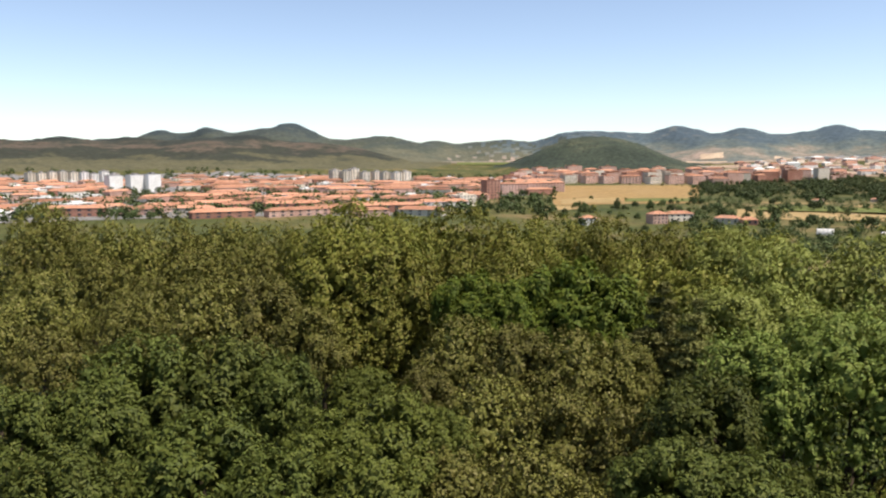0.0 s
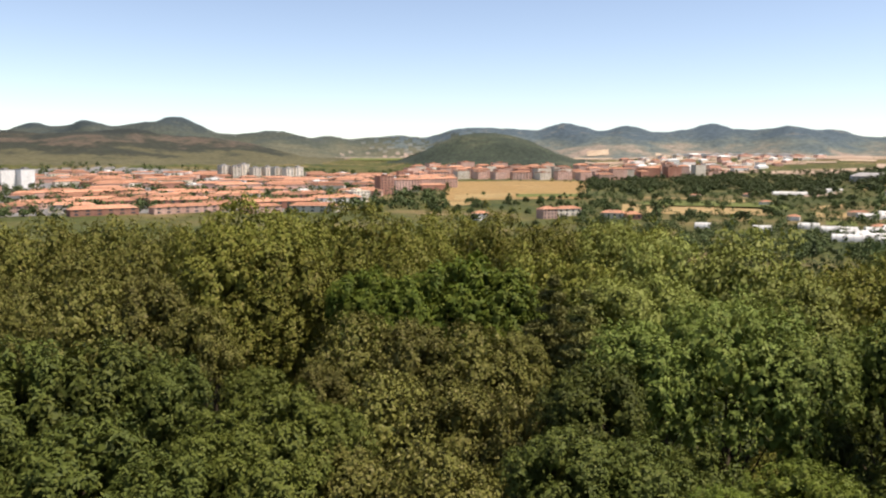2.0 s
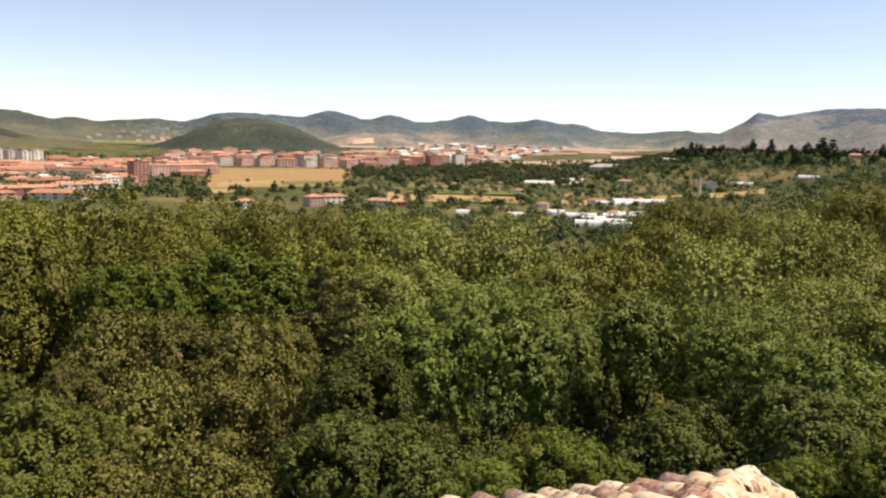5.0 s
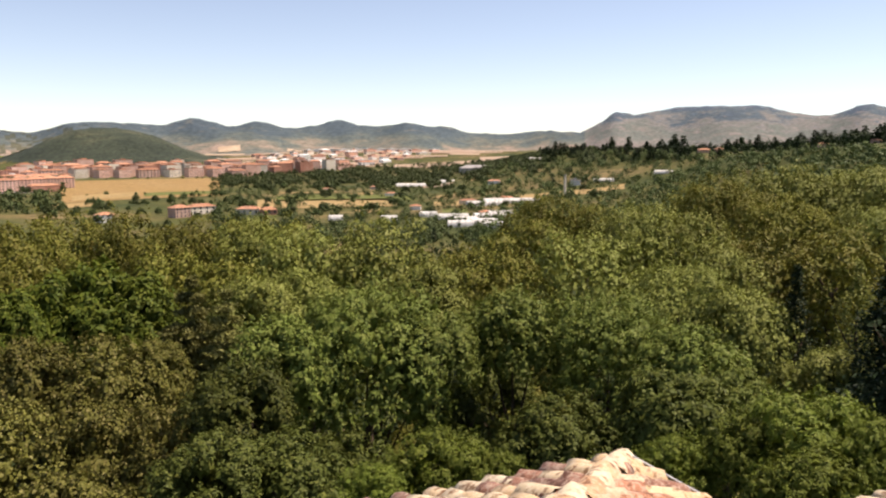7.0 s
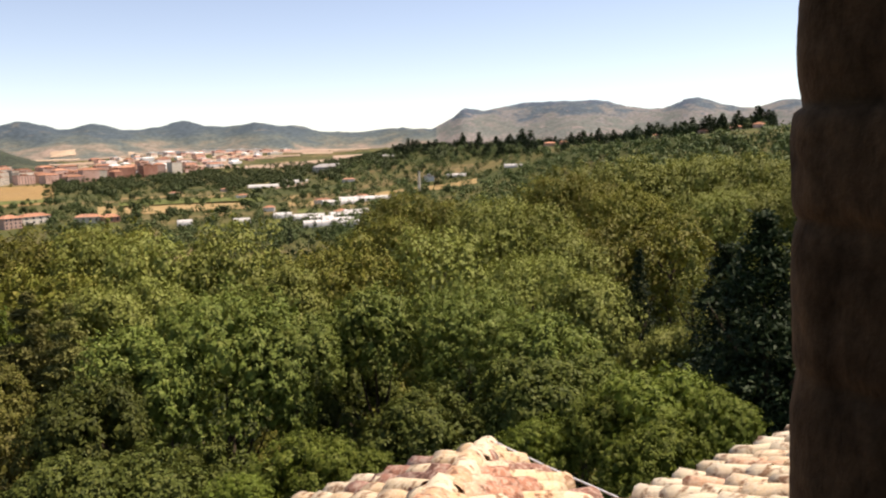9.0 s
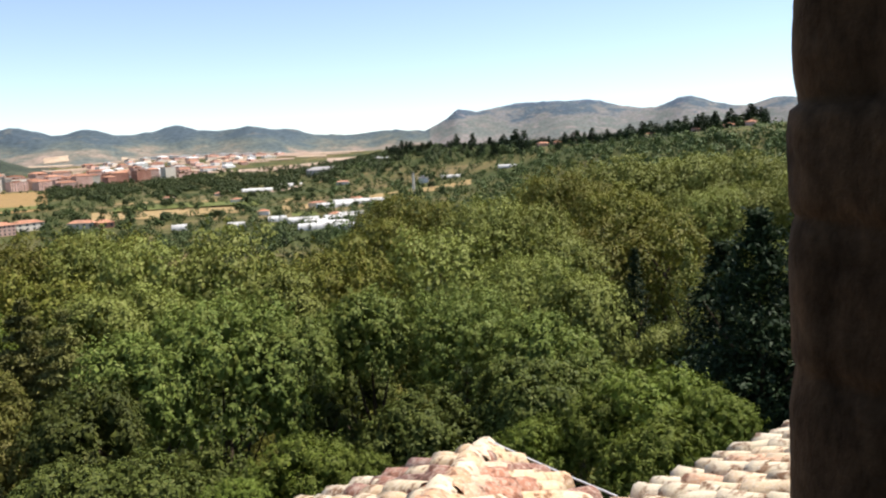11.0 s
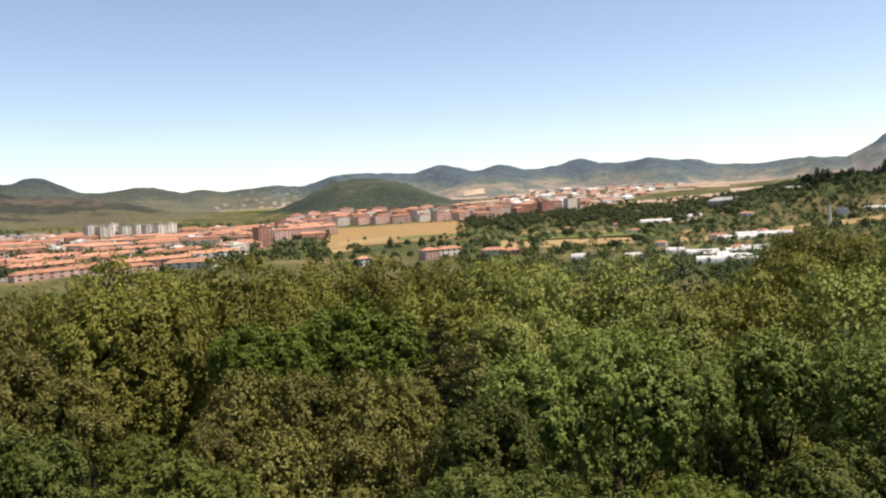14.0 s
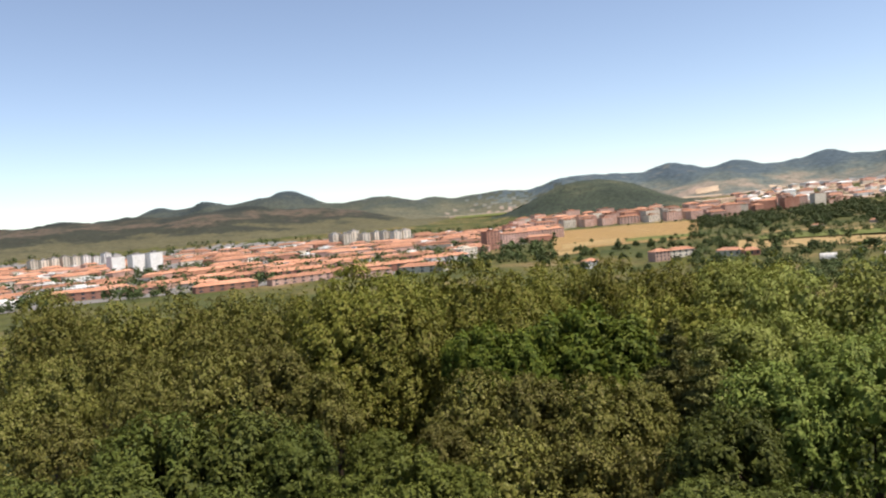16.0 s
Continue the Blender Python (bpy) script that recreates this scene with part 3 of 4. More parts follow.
def park_tree(key, az, r, top, rad, deep, i):
    if r > 66:
        crown, base = LEAFY[key]["far"][i % 2], 4.4
    elif rad > 3.6:
        crown, base = LEAFY[key]["broad"][i % 2], 5.2
    else:
        crown, base = LEAFY[key]["slight"][i % 2], 3.2
    name, label = KINDS[key]
    return tree(name, az, r, top, crown, BROAD_TRUNK, rad / base, label, group="trees of the park", squash=deep / 1.55)


# azimuth, distance, height of the top, radius of the crown, its depth in radii
PLANE_TREES = [
    (-5.6, 64, 56.8, 5.4, 1.9), (-3.2, 60, 53.6, 3.5, 1.9), (-8.2, 61, 53.9, 3.5, 1.9), (-5.4, 58, 50.8, 4.2, 1.8), (-8.6, 74, 54.7, 3.5, 2.0), (2.2, 80, 55.9, 4.5, 2.0), (-1.6, 84, 54.3, 4.1, 2.0), (5.9, 86, 54.1, 3.9, 2.0), (8.5, 95, 53.5, 4.3, 2.0), (12.0, 95, 53.9, 4.9, 2.0), (15.3, 88, 53.3, 4.4, 2.0), (18.7, 86, 53.6, 4.4, 2.0), (18.1, 64, 52.0, 3.6, 2.0), (14.0, 70, 52.3, 3.6, 2.0), (4.7, 70, 52.5, 3.5, 2.0), (22.0, 82, 53.3, 4.1, 2.0), (36.1, 70, 52.5, 4.2, 2.0), (39.2, 92, 53.0, 4.9, 2.0), (41.7, 104, 54.8, 6.2, 2.0), (52.2, 132, 56.4, 8.0, 2.0), (54.9, 86, 52.3, 4.6, 2.0), (56.2, 112, 54.6, 6.6, 2.0), (59.4, 90, 52.5, 4.9, 2.0),
    (-4.0, 80, 48.6, 4.2, 2.0), (-7.2, 74, 48.8, 3.8, 2.0), (-2.2, 60, 47.2, 3.0, 2.0)]
OLIVE_TREES = [
    (-26.2, 96, 53.7, 4.5, 2.0), (-22.6, 92, 53.7, 4.6, 2.0), (-18.9, 94, 53.8, 5.2, 2.0), (-14.9, 92, 53.5, 5.1, 2.0), (-11.5, 86, 53.4, 4.3, 2.0), (-26.6, 125, 54.1, 4.1, 2.0), (-24.0, 76, 52.7, 3.5, 2.0), (-17.4, 76, 52.4, 4.1, 2.0), (-13.3, 74, 52.4, 3.9, 2.0)]
LIME_TREES = [
    (28.5, 72, 54.1, 5.6, 2.2), (23.5, 74, 53.4, 4.5, 2.0), (19.9, 80, 53.7, 3.9, 2.0), (23.7, 55, 52.1, 3.2, 2.0), (19.9, 52, 52.3, 2.9, 1.8), (43.9, 76, 52.6, 5.1, 2.0), (48.3, 88, 54.8, 7.0, 2.2), (49.9, 66, 51.3, 4.6, 2.0), (52.2, 80, 51.8, 4.4, 2.0), (57.2, 142, 57.9, 10.1, 2.0), (61.2, 144, 57.9, 8.9, 2.0), (65.3, 144, 57.9, 8.4, 2.0), (62.4, 108, 54.1, 6.0, 2.0), (65.4, 112, 54.4, 5.9, 2.0), (54.0, 62, 50.1, 3.4, 2.0), (59.4, 46, 49.8, 2.1, 1.8), (68.9, 110, 55.8, 6.1, 2.0), (72.0, 120, 56.8, 6.2, 2.0), (74.8, 120, 57.5, 6.4, 2.0), (32.1, 60, 51.8, 3.5, 2.0)]
DRY_TREES = [
    (-20.9, 60, 51.8, 3.7, 2.0), (-16.7, 58, 51.8, 3.4, 2.0), (-12.6, 57, 52.0, 3.2, 2.0), (-27.1, 63, 52.3, 2.9, 2.0), (-9.7, 53, 50.5, 2.4, 2.0), (-26.9, 45, 51.6, 2.0, 2.0), (-29.9, 50, 51.8, 2.3, 2.0), (1.4, 48, 50.5, 2.9, 2.0), (5.5, 47, 50.4, 2.7, 2.0), (9.8, 46, 50.2, 2.8, 2.0), (13.2, 47, 49.7, 1.9, 2.0), (3.4, 40, 48.9, 3.0, 2.0), (8.8, 39, 48.8, 2.9, 2.0), (13.8, 37, 48.8, 2.3, 2.0), (0.9, 31, 48.5, 2.3, 1.8), (7.2, 31, 48.5, 2.5, 1.8), (-1.2, 44, 48.6, 1.9, 2.0)]
GREEN_TREES = [
    (-21.2, 41, 51.7, 3.0, 1.8), (-15.8, 40, 51.4, 3.5, 1.8), (-11.8, 38, 50.8, 1.9, 1.7), (-24.1, 34, 51.2, 2.2, 1.7), (-17.8, 31, 50.6, 2.8, 1.6), (-29.9, 34, 51.5, 2.2, 1.7), (-26.3, 29, 50.5, 2.0, 1.6), (-12.2, 29, 49.5, 2.2, 1.6),
    # lower acacias given the darker green leaf; the last three fill a gap
    (41.6, 36, 49.1, 2.7, 1.6), (49.9, 37, 50.2, 2.9, 1.6), (18.5, 35, 51.2, 2.4, 1.7), (25.4, 34, 47.8, 2.4, 1.6), (21.4, 29, 49.9, 2.3, 1.6), (16.4, 28, 50.4, 1.9, 1.6), (35.4, 45, 45.6, 2.4, 1.8), (37.0, 52, 47.0, 2.6, 1.8), (33.6, 48, 46.5, 2.2, 1.8)]
LOCUST_TREES = [
    (-4.0, 33, 50.5, 2.7, 1.7), (-0.5, 33, 49.6, 1.7, 1.7), (-8.9, 31, 50.2, 1.8, 1.6), (-6.0, 40, 49.6, 1.6, 1.7), (-5.3, 28, 49.7, 2.2, 1.6)]
ACACIA_TREES = [
    (27.7, 42, 53.4, 4.7, 1.8), (21.9, 40, 52.0, 2.8, 1.8), (32.5, 41, 51.8, 2.3, 1.7), (38.3, 46, 52.2, 3.0, 1.8), (45.2, 45, 52.5, 3.8, 1.8), (50.7, 42, 51.3, 2.8, 1.7), (53.5, 40, 49.9, 2.2, 1.6)]
BRIGHT_TREES = [
    (1.8, 56, 52.2, 2.4, 1.8), (4.3, 55, 51.7, 2.2, 1.8), (8.7, 58, 52.9, 3.5, 1.8), (11.9, 57, 51.9, 2.8, 1.8)]
SHRUB_TREES = [
    (58.9, 25, 53.3, 2.0, 1.7), (62.5, 24, 53.0, 1.2, 1.7), (55.1, 25, 52.4, 1.5, 1.7), (50.3, 25, 51.4, 1.4, 1.7), (32.9, 20, 53.0, 1.4, 1.6), (27.9, 18, 52.9, 0.8, 1.6), (37.0, 20, 52.5, 0.9, 1.6), (59.4, 22, 52.5, 1.6, 1.6)]

placed = []
for rows, key in ((PLANE_TREES, "plane"), (OLIVE_TREES, "olive"), (LIME_TREES, "lime"), (DRY_TREES, "dry"), (GREEN_TREES, "green"), (LOCUST_TREES, "locust"),
                  (ACACIA_TREES, "acacia"), (BRIGHT_TREES, "bright"), (SHRUB_TREES, "shrub")):
    for i, (az, r, top, rad, deep) in enumerate(rows):
        placed.append((*polar(az, r), rad))
        if r > 66 and rad > 5.8:
            # a close stand of three
            side = math.degrees(0.52 * rad / r)
            park_tree(key, az - side, r + 2, top - 0.1 * rad, 0.62 * rad, deep, i)
            park_tree(key, az + side, r - 1, top - 0.16 * rad, 0.6 * rad, deep, i + 1)
            park_tree(key, az, r - 0.45 * rad, top, 0.62 * rad, deep, i + 1)
        else:
            park_tree(key, az, r, top, rad, deep, i)

# lower trees between the named crowns
fill = random.Random(8)
tries = 0
while len(placed) < 152 and tries < 4000:
    tries += 1
    az, r = fill.uniform(-36, 76), 28 * (140 / 28) ** fill.random()
    rad = fill.uniform(2.4, 3.2) + r * 0.018
    x, y = polar(az, r)
    if any(math.hypot(x - a, y - b) < 0.62 * (rad + c) for a, b, c in placed):
        continue
    key = "dry" if (r < 62 and az < 15 and fill.random() < 0.5) else ("acacia" if az > 12 else "green") if r < 48 else "lime" if (az > 34 and fill.random() < 0.65) else "olive" if az < -8 else "plane"
    low = 17.2 if 33 < az < 41 and r > 60 else 16.0
    park_tree(key, az, r, 60 - low - 2.5 * fill.random() + 6.0 * float(smooth(az, 44, 66)) * (r / 100), rad, 1.9, tries)
    placed.append((x, y, rad))

# the last row, where the park slopes down to the valley
for i in range(34):
    az = -36 + 3.1 * i + fill.uniform(-0.8, 0.8)
    r = fill.uniform(150, 185)
    el = (4.9 if az < 25 else 6.9 if az < 41 else 6.0 - 3.0 * float(smooth(az, 42, 58))) + fill.uniform(-0.1, 0.5)
    park_tree("olive" if az < -8 else "plane" if az < 45 else "lime", az, r, 60 - r * math.tan(radians(el)), fill.uniform(5.5, 7.5), 1.8, i)

SPRUCE = [conifer_mesh("crown", 70 + i, 10.0, 4.0, 20, 84, (0.3, 0.11), M_DARK, power=0.7) for i in range(2)]
CEDAR = conifer_mesh("crown", 76, 9.0, 3.6, 10, 150, (0.34, 0.12), M_CEDAR)
PINE = conifer_mesh("crown", 77, 7.0, 2.3, 7, 22, (0.34, 0.12), M_LIGHT, gap=0.1)
for az, r, top, s in ((63.3, 45, 54.6, 1.05), (65.6, 40, 56.8, 1.25), (69.0, 43, 57.4, 1.3), (73, 41, 58, 1.3)):
    tree("spruce", az, r, top, SPRUCE[int(az) % 2], SLIM_TRUNK, s, "dense dark spruce at the edge of the park", group="spruces")
NARROW = conifer_mesh("crown", 78, 12.0, 2.3, 24, 26, (0.32, 0.1), M_DARK)
tree("cypress", 57.4, 63, 51.9, NARROW, SLIM_TRUNK, 1.0, "narrow dark conifer among the park trees")
tree("cypress", 32.6, 520, 10.2, NARROW, SMALL_TRUNK, 1.5, "slender dark cypress above the greenhouses", trunk_len=7.0, squash=0.62)
tree("pine", 61.0, 63, 52.6, PINE, SLIM_TRUNK, 1.1, "thin pine with a bare brown trunk")
for az, r, top, s in ((15.4, 50, 52.8, 0.95), (17.9, 48, 52.2, 0.8)):
    tree("cedar", az, r, top, CEDAR, SLIM_TRUNK, s, "grey-green cedar among the park trees", group="cedars")

# trees of the valley and the hillside
VALLEY = [crown_mesh("crown", 400 + i, 4.0, 16, 90, 6, (1.0, 0.85), M_FARLEAF, 0.6, tall=2.0) for i in range(4)]
FIR = [conifer_mesh("crown", 220 + i, 12.0, 5.4, 8, 6, (1.9, 1.1), M_DARK, power=0.55) for i in range(2)]
rv = random.Random(21)


def valley_tree(az, r, s=None, fir=False):
    s = s or rv.uniform(0.6, 1.3)
    g = ground_z(az, r)
    if fir:
        tree("fir_tree", az, r, g + 13.5 * s, FIR[rv.randrange(2)], SMALL_TRUNK, s, "dark conifer on the hillside", trunk_len=7.0, group="conifers on the hillside")
    else:
        tree("valley_tree", az, r, g + 8.5 * s, VALLEY[rv.randrange(4)], SMALL_TRUNK, s, "round green tree in the valley", trunk_len=7.0, group="trees of the valley")


for i in range(22):
    az, r = rv.uniform(36, 76), rv.uniform(200, 520)
    tree("hillside_tree", az, r, ground_z(az, r) + rv.uniform(8, 12), LEAFY["locust"]["far"][i % 2], SMALL_TRUNK, rv.uniform(0.8, 1.2), "round leafy green tree on the hillside", trunk_len=7.0, group="trees of the hillside", squash=0.8)
for _ in range(125):
    valley_tree(rv.uniform(18.5, 44), 700 * (1750 / 680) ** rv.random())
for _ in range(75):
    az = rv.uniform(6.5, 19)
    valley_tree(az, rv.uniform(640, 1010 + 12 * (az - 8)), rv.uniform(0.5, 1.1))
for _ in range(28):
    t = rv.random()
    if rv.random() < 0.55:
        valley_tree(17.7 + rv.uniform(-0.4, 0.5), 1150 + 650 * t, rv.uniform(0.5, 1.1))
    else:
        valley_tree(7.4 + 10 * t, rv.choice((1172, 1795)) + rv.uniform(-14, 14), rv.uniform(0.3, 0.7))
for _ in range(36):
    valley_tree(rv.uniform(-32, 8), rv.uniform(760, 960), rv.uniform(0.6, 1.1))
for i in range(210):
    az = 40.0 + 26 * (i + rv.random()) / 210
    valley_tree(az, 1700 - 950 * float(smooth(az, 39, 64)) + rv.uniform(-340 + 270 * float(smooth(az, 45, 58)), 50), rv.choice((0.6, 0.8, 1.0, 1.0, 1.2, 1.5)) * rv.uniform(0.9, 1.15) * (1.3 if az < 50 else 0.85), fir=rv.random() < 0.8)


def woods(name, seed, n, az, r, size, material, label, accept=None, leaf=0.45, per=38):
    """Far woods: many small crowns of loose leaves in one mesh."""
    rng = np.random.default_rng(seed)
    a = rng.uniform(*az, n)
    d = r[0] * (r[1] / r[0]) ** rng.random(n)
    if accept is not None:
        keep = accept(a, d, rng)
        a, d = a[keep], d[keep]
    z = height(a, d)
    c = np.stack([d * np.sin(np.radians(a)), d * np.cos(np.radians(a)), z + size * 0.55], 1)
    s = size * rng.uniform(0.6, 1.3, len(c))
    v = rand_dirs(rng, len(c) * per)
    p = np.repeat(c, per, 0) + v * np.repeat(s, per)[:, None] * rng.uniform(0.5, 1.05, (len(v), 1)) * np.array([0.8, 0.8, 0.75])
    q = leaf_quads(rng, p, v, size * leaf, size * leaf * 0.8)
    tagged(new(name, quad_mesh(name, q, material)), label, "woods", kind="stuff")


woods("hillside_woods", 31, 5200, (36, 76), (330, 1750), 6.8, M_FARLEAF, "dense green woods covering the hillside",
      lambda a, d, g: (d < 1560 - 930 * smooth(a, 39, 64)) & ((a > 48) | (d > 1180) | (d < 520) | (g.random(len(a)) < 0.3)), 0.32, 42)
woods("valley_woods", 32, 3600, (17.8, 44), (1150, 2500), 7.5, M_FARLEAF, "dark green woods in the valley",
      lambda a, d, g: (d > 1330 + 130 * np.sin(a * 1.7)) & (np.sin(a * 1.9 + d * 0.006) + g.normal(size=len(a)) * 0.3 > -0.75), per=28)
woods("conifer_belt", 37, 2600, (40, 61), (650, 1750), 9.0, M_DARK, "dark belt of conifers along the crest of the hillside",
      lambda a, d, g: np.abs(d - 1680 + 950 * smooth(a, 39, 64)) < 55, 0.24, 34)
woods("garden_scrub", 33, 4200, (17, 48), (480, 1500), 4.4, M_FARLEAF, "low green bushes among the gardens",
      lambda a, d, g: np.sin(a * 2.7 + 1.3 * np.sin(d * 0.013)) * np.sin(d * 0.021 + a) + g.normal(size=len(a)) * 0.4 + 2 * ((a > 20) & (a < 30.2) & (d > 835) & (d < 995)) * (g.random(len(a)) - 0.92) > -0.08, 0.36, 30)
woods("undergrowth", 36, 1700, (-36, 78), (22, 230), 3.4, M_GREEN, "dense green undergrowth beneath the park trees",
      None, 0.18, 32)
woods("slope_scrub", 35, 1100, (-34, 42), (230, 660), 3.6, M_FARLEAF, "green bushes on the slope below the park")
woods("town_trees", 34, 1700, (-33, 8), (850, 2450), 8.5, M_FARLEAF, "dark green street trees in the town", per=24)


# ---------------------------------------------------------------- the town
def block_meshes(w, d, h, roof, walls, roofs):
    """Walls and roof for a house of that size, its base at z = 0."""
    bm = bmesh.new()
    box(bm, -w / 2, w / 2, -d / 2, d / 2, -3, h)
    wall = finish(bm, "wall", walls)
    bm = bmesh.new()
    if roof == "hip":
        o, rise = 0.6, d * 0.22
        a = [bm.verts.new(v) for v in ((-w / 2 - o, -d / 2 - o, h), (w / 2 + o, -d / 2 - o, h), (w / 2 + o, d / 2 + o, h), (-w / 2 - o, d / 2 + o, h))]
        ins = min(d * 0.45, w * 0.4)
        t = [bm.verts.new((-w / 2 + ins, 0, h + rise)), bm.verts.new((w / 2 - ins, 0, h + rise))]
        for f in ((a[0], a[1], t[1], t[0]), (a[1], a[2], t[1]), (a[2], a[3], t[0], t[1]), (a[3], a[0], t[0])):
            bm.faces.new(f)
        bm.faces.new(a[::-1])
    else:
        box(bm, -w / 2 - 0.3, w / 2 + 0.3, -d / 2 - 0.3, d / 2 + 0.3, h, h + 0.8, 0.15)
        box(bm, -w * 0.15, w * 0.15, -d * 0.25, d * 0.25, h + 0.8, h + 3.2, 0.15)
    return wall, finish(bm, "roof", roofs)


WIN = {}


def window_mesh(w, h):
    key = (round(w, 1), round(h, 1))
    if key not in WIN:
        bm = bmesh.new()
        box(bm, -w / 2, w / 2, -0.12, 0.1, -h / 2, h / 2)
        WIN[key] = finish(bm, "window", M_WINDOW)
    return WIN[key]


def building(name, az, r, turn, w, d, h, roof, wall_mat, roof_mat, label, category="building", floors=0, bays=0, group="houses of the town"):
    x, y = polar(az, r)
    root = tagged(new(name), label, category, group)
    root.matrix_basis = pose(x, y, ground_z(az, r), 0, 0, turn - az)
    wall, rf = block_meshes(w, d, h, roof, wall_mat, roof_mat)
    wall_ob = child("wall", wall, root)
    child("roof", rf, root)
    for f in range(floors):
        for b in range(bays):
            ww = w / bays * 0.36
            child("window", window_mesh(ww, h / floors * 0.5), wall_ob, pose(-w / 2 + (b + 0.5) * w / bays, -d / 2, (f + 0.55) * h / floors))
    return root


rt = random.Random(5)
# rows of long orange-roofed housing
for r in range(790, 2080, 52):
    az = -33.0 + rt.random() * 2
    while az < 6.5:
        w = rt.uniform(34, 80)
        front = 880 if az < -20 else 800 if az < 0.5 else 1300
        step = math.degrees((w + rt.uniform(6, 16)) / r)
        if r > front and rt.random() < 0.74 and not (-23.5 < az < -18.5 and r < 1520 and r > 1300):
            pick = rt.random()
            wall = M_PINKWALL if pick < 0.45 else M_CREAM if pick < 0.7 else M_BRICKWALL if pick < 0.9 else M_WHITEWALL
            near = r < 1060
            flat = rt.random() < 0.12
            building("row_house", az + step / 2, r + rt.uniform(-12, 12), rt.choice((-12, 14, 20, 26, 60)), w * (0.6 if flat else 1), rt.uniform(12, 16), rt.uniform(5.5, 9) + (r > 1300) * 2, "flat" if flat else "hip", wall, M_WHITEWALL if flat else M_TOWNROOF,
                     "pale flat-roofed housing block" if flat else "long low housing row with an orange tiled roof", "house", 2 if near else 0, int(w / 9) if near else 0)
        az += step
# white and grey tower blocks
for az, r, w, h, m in ((-22.3, 1500, 26, 29, M_WHITEWALL), (-21.0, 1500, 26, 30, M_WHITEWALL), (-19.9, 1500, 25, 31, M_WHITEWALL)):
    building("tower_block", az, r, 30, w * 0.95, 18, h, "flat", m, M_GREYWALL, "white high-rise block of flats", "tower block", 0, 0, "white tower blocks")
for i in range(9):
    building("tower_block", -27.2 + 0.62 * i, 1900, 30, 16, 15, 26 + rt.uniform(-3, 3), "flat", rt.choice((M_CREAM, M_WHITEWALL)), M_GREYWALL, "cream block of flats in a row", "tower block", 6, 2, "cream tower blocks")
for i in range(8):
    building("tower_block", -7.7 + 0.72 * i + rt.uniform(-0.1, 0.1), 1800 + rt.uniform(-20, 40), 34, 20, 18, 30 + rt.uniform(-4, 4), "flat", rt.choice((M_CREAM, M_GREYWALL, M_CREAM, M_PINKWALL)), M_GREYWALL,
             "cream and grey high-rise block of flats", "tower block", 7, 2, "grey tower blocks")
# brick blocks at the middle of the town
building("apartment_house", 1.4, 1010, 46, 30, 20, 13, "flat", M_CREAM, M_CREAM, "grey and cream apartment house with a flat roof", "apartment house", 4, 5)
building("apartment_house", 3.4, 1180, 26, 22, 20, 27, "flat", M_BRICKWALL, M_BRICKWALL, "dark brick apartment house", "apartment house", 7, 4)
for i in range(5):
    building("apartment_house", 4.6 + 0.85 * i, 1330 + 25 * i, 24, 26, 17, 17, "hip", M_PINKWALL, M_TOWNROOF, "salmon apartment house with an orange roof", "apartment house", 5, 5)
# the far quarter behind the wheat field
for row, (r, h) in enumerate(((1920, 19), (1985, 24), (2060, 26), (2150, 28), (2260, 30))):
    az = 4.2 + 0.5 * row
    while az < 18.8 + 1.5 * row:
        w = rt.uniform(30, 58)
        step = math.degrees((w * 0.9 + rt.uniform(2, 9)) / r)
        building("apartment_house", az + step / 2, r, rt.choice((22, 34, 46)), w * 0.85, 18, h * rt.uniform(0.7, 1.1), rt.choice(("hip", "hip", "flat")), rt.choice((M_BRICKWALL, M_PINKWALL, M_PINKWALL, M_CREAM)), M_TOWNROOF,
                 "brick apartment house with an orange roof", "apartment house", 6 if row == 0 else 0, 6 if row == 0 else 0)
        az += step
for r in (2330, 2420, 2520, 2620, 2740, 2860, 3000, 3150):
    az = 13.0 + (r - 2450) * 0.004
    while az < 27.5 + (r - 2450) * 0.008:
        w = rt.uniform(35, 95)
        step = math.degrees((w * 0.65 + rt.uniform(5, 35)) / r)
        if float(wood_hill(np.array(az), np.array(float(r)))) > 12:
            az += step
            continue
        building("factory_hall", az + step / 2, r, rt.choice((30, 40, 55)), w * 0.6, 18, rt.uniform(6, 12), rt.choice(("flat", "hip")), rt.choice((M_WHITEWALL, M_PINKWALL, M_CREAM, M_PINKWALL)), rt.choice((M_WHITEWALL, M_TOWNROOF, M_TOWNROOF)),
                 "low factory hall with a pale roof", "hall")
        az += step
for i in range(8):
    building("factory_hall", 24.6 + 0.85 * i, 3240 + 12 * i, 4, 46, 24, 9, "flat", M_WHITEWALL, M_WHITEWALL, "long white factory hall at the edge of the plain", "hall", 0, 0, "white factory halls")
building("factory_hall", 35.6, 1480, 10, 58, 26, 7, "hip", M_GREYWALL, M_GREYWALL, "grey hall with a dark roof among the trees", "hall")
building("factory_hall", 42.6, 1010, 6, 12, 10, 6, "flat", M_WHITEWALL, M_GREYWALL, "pale grey shed beside the chimney", "hall")
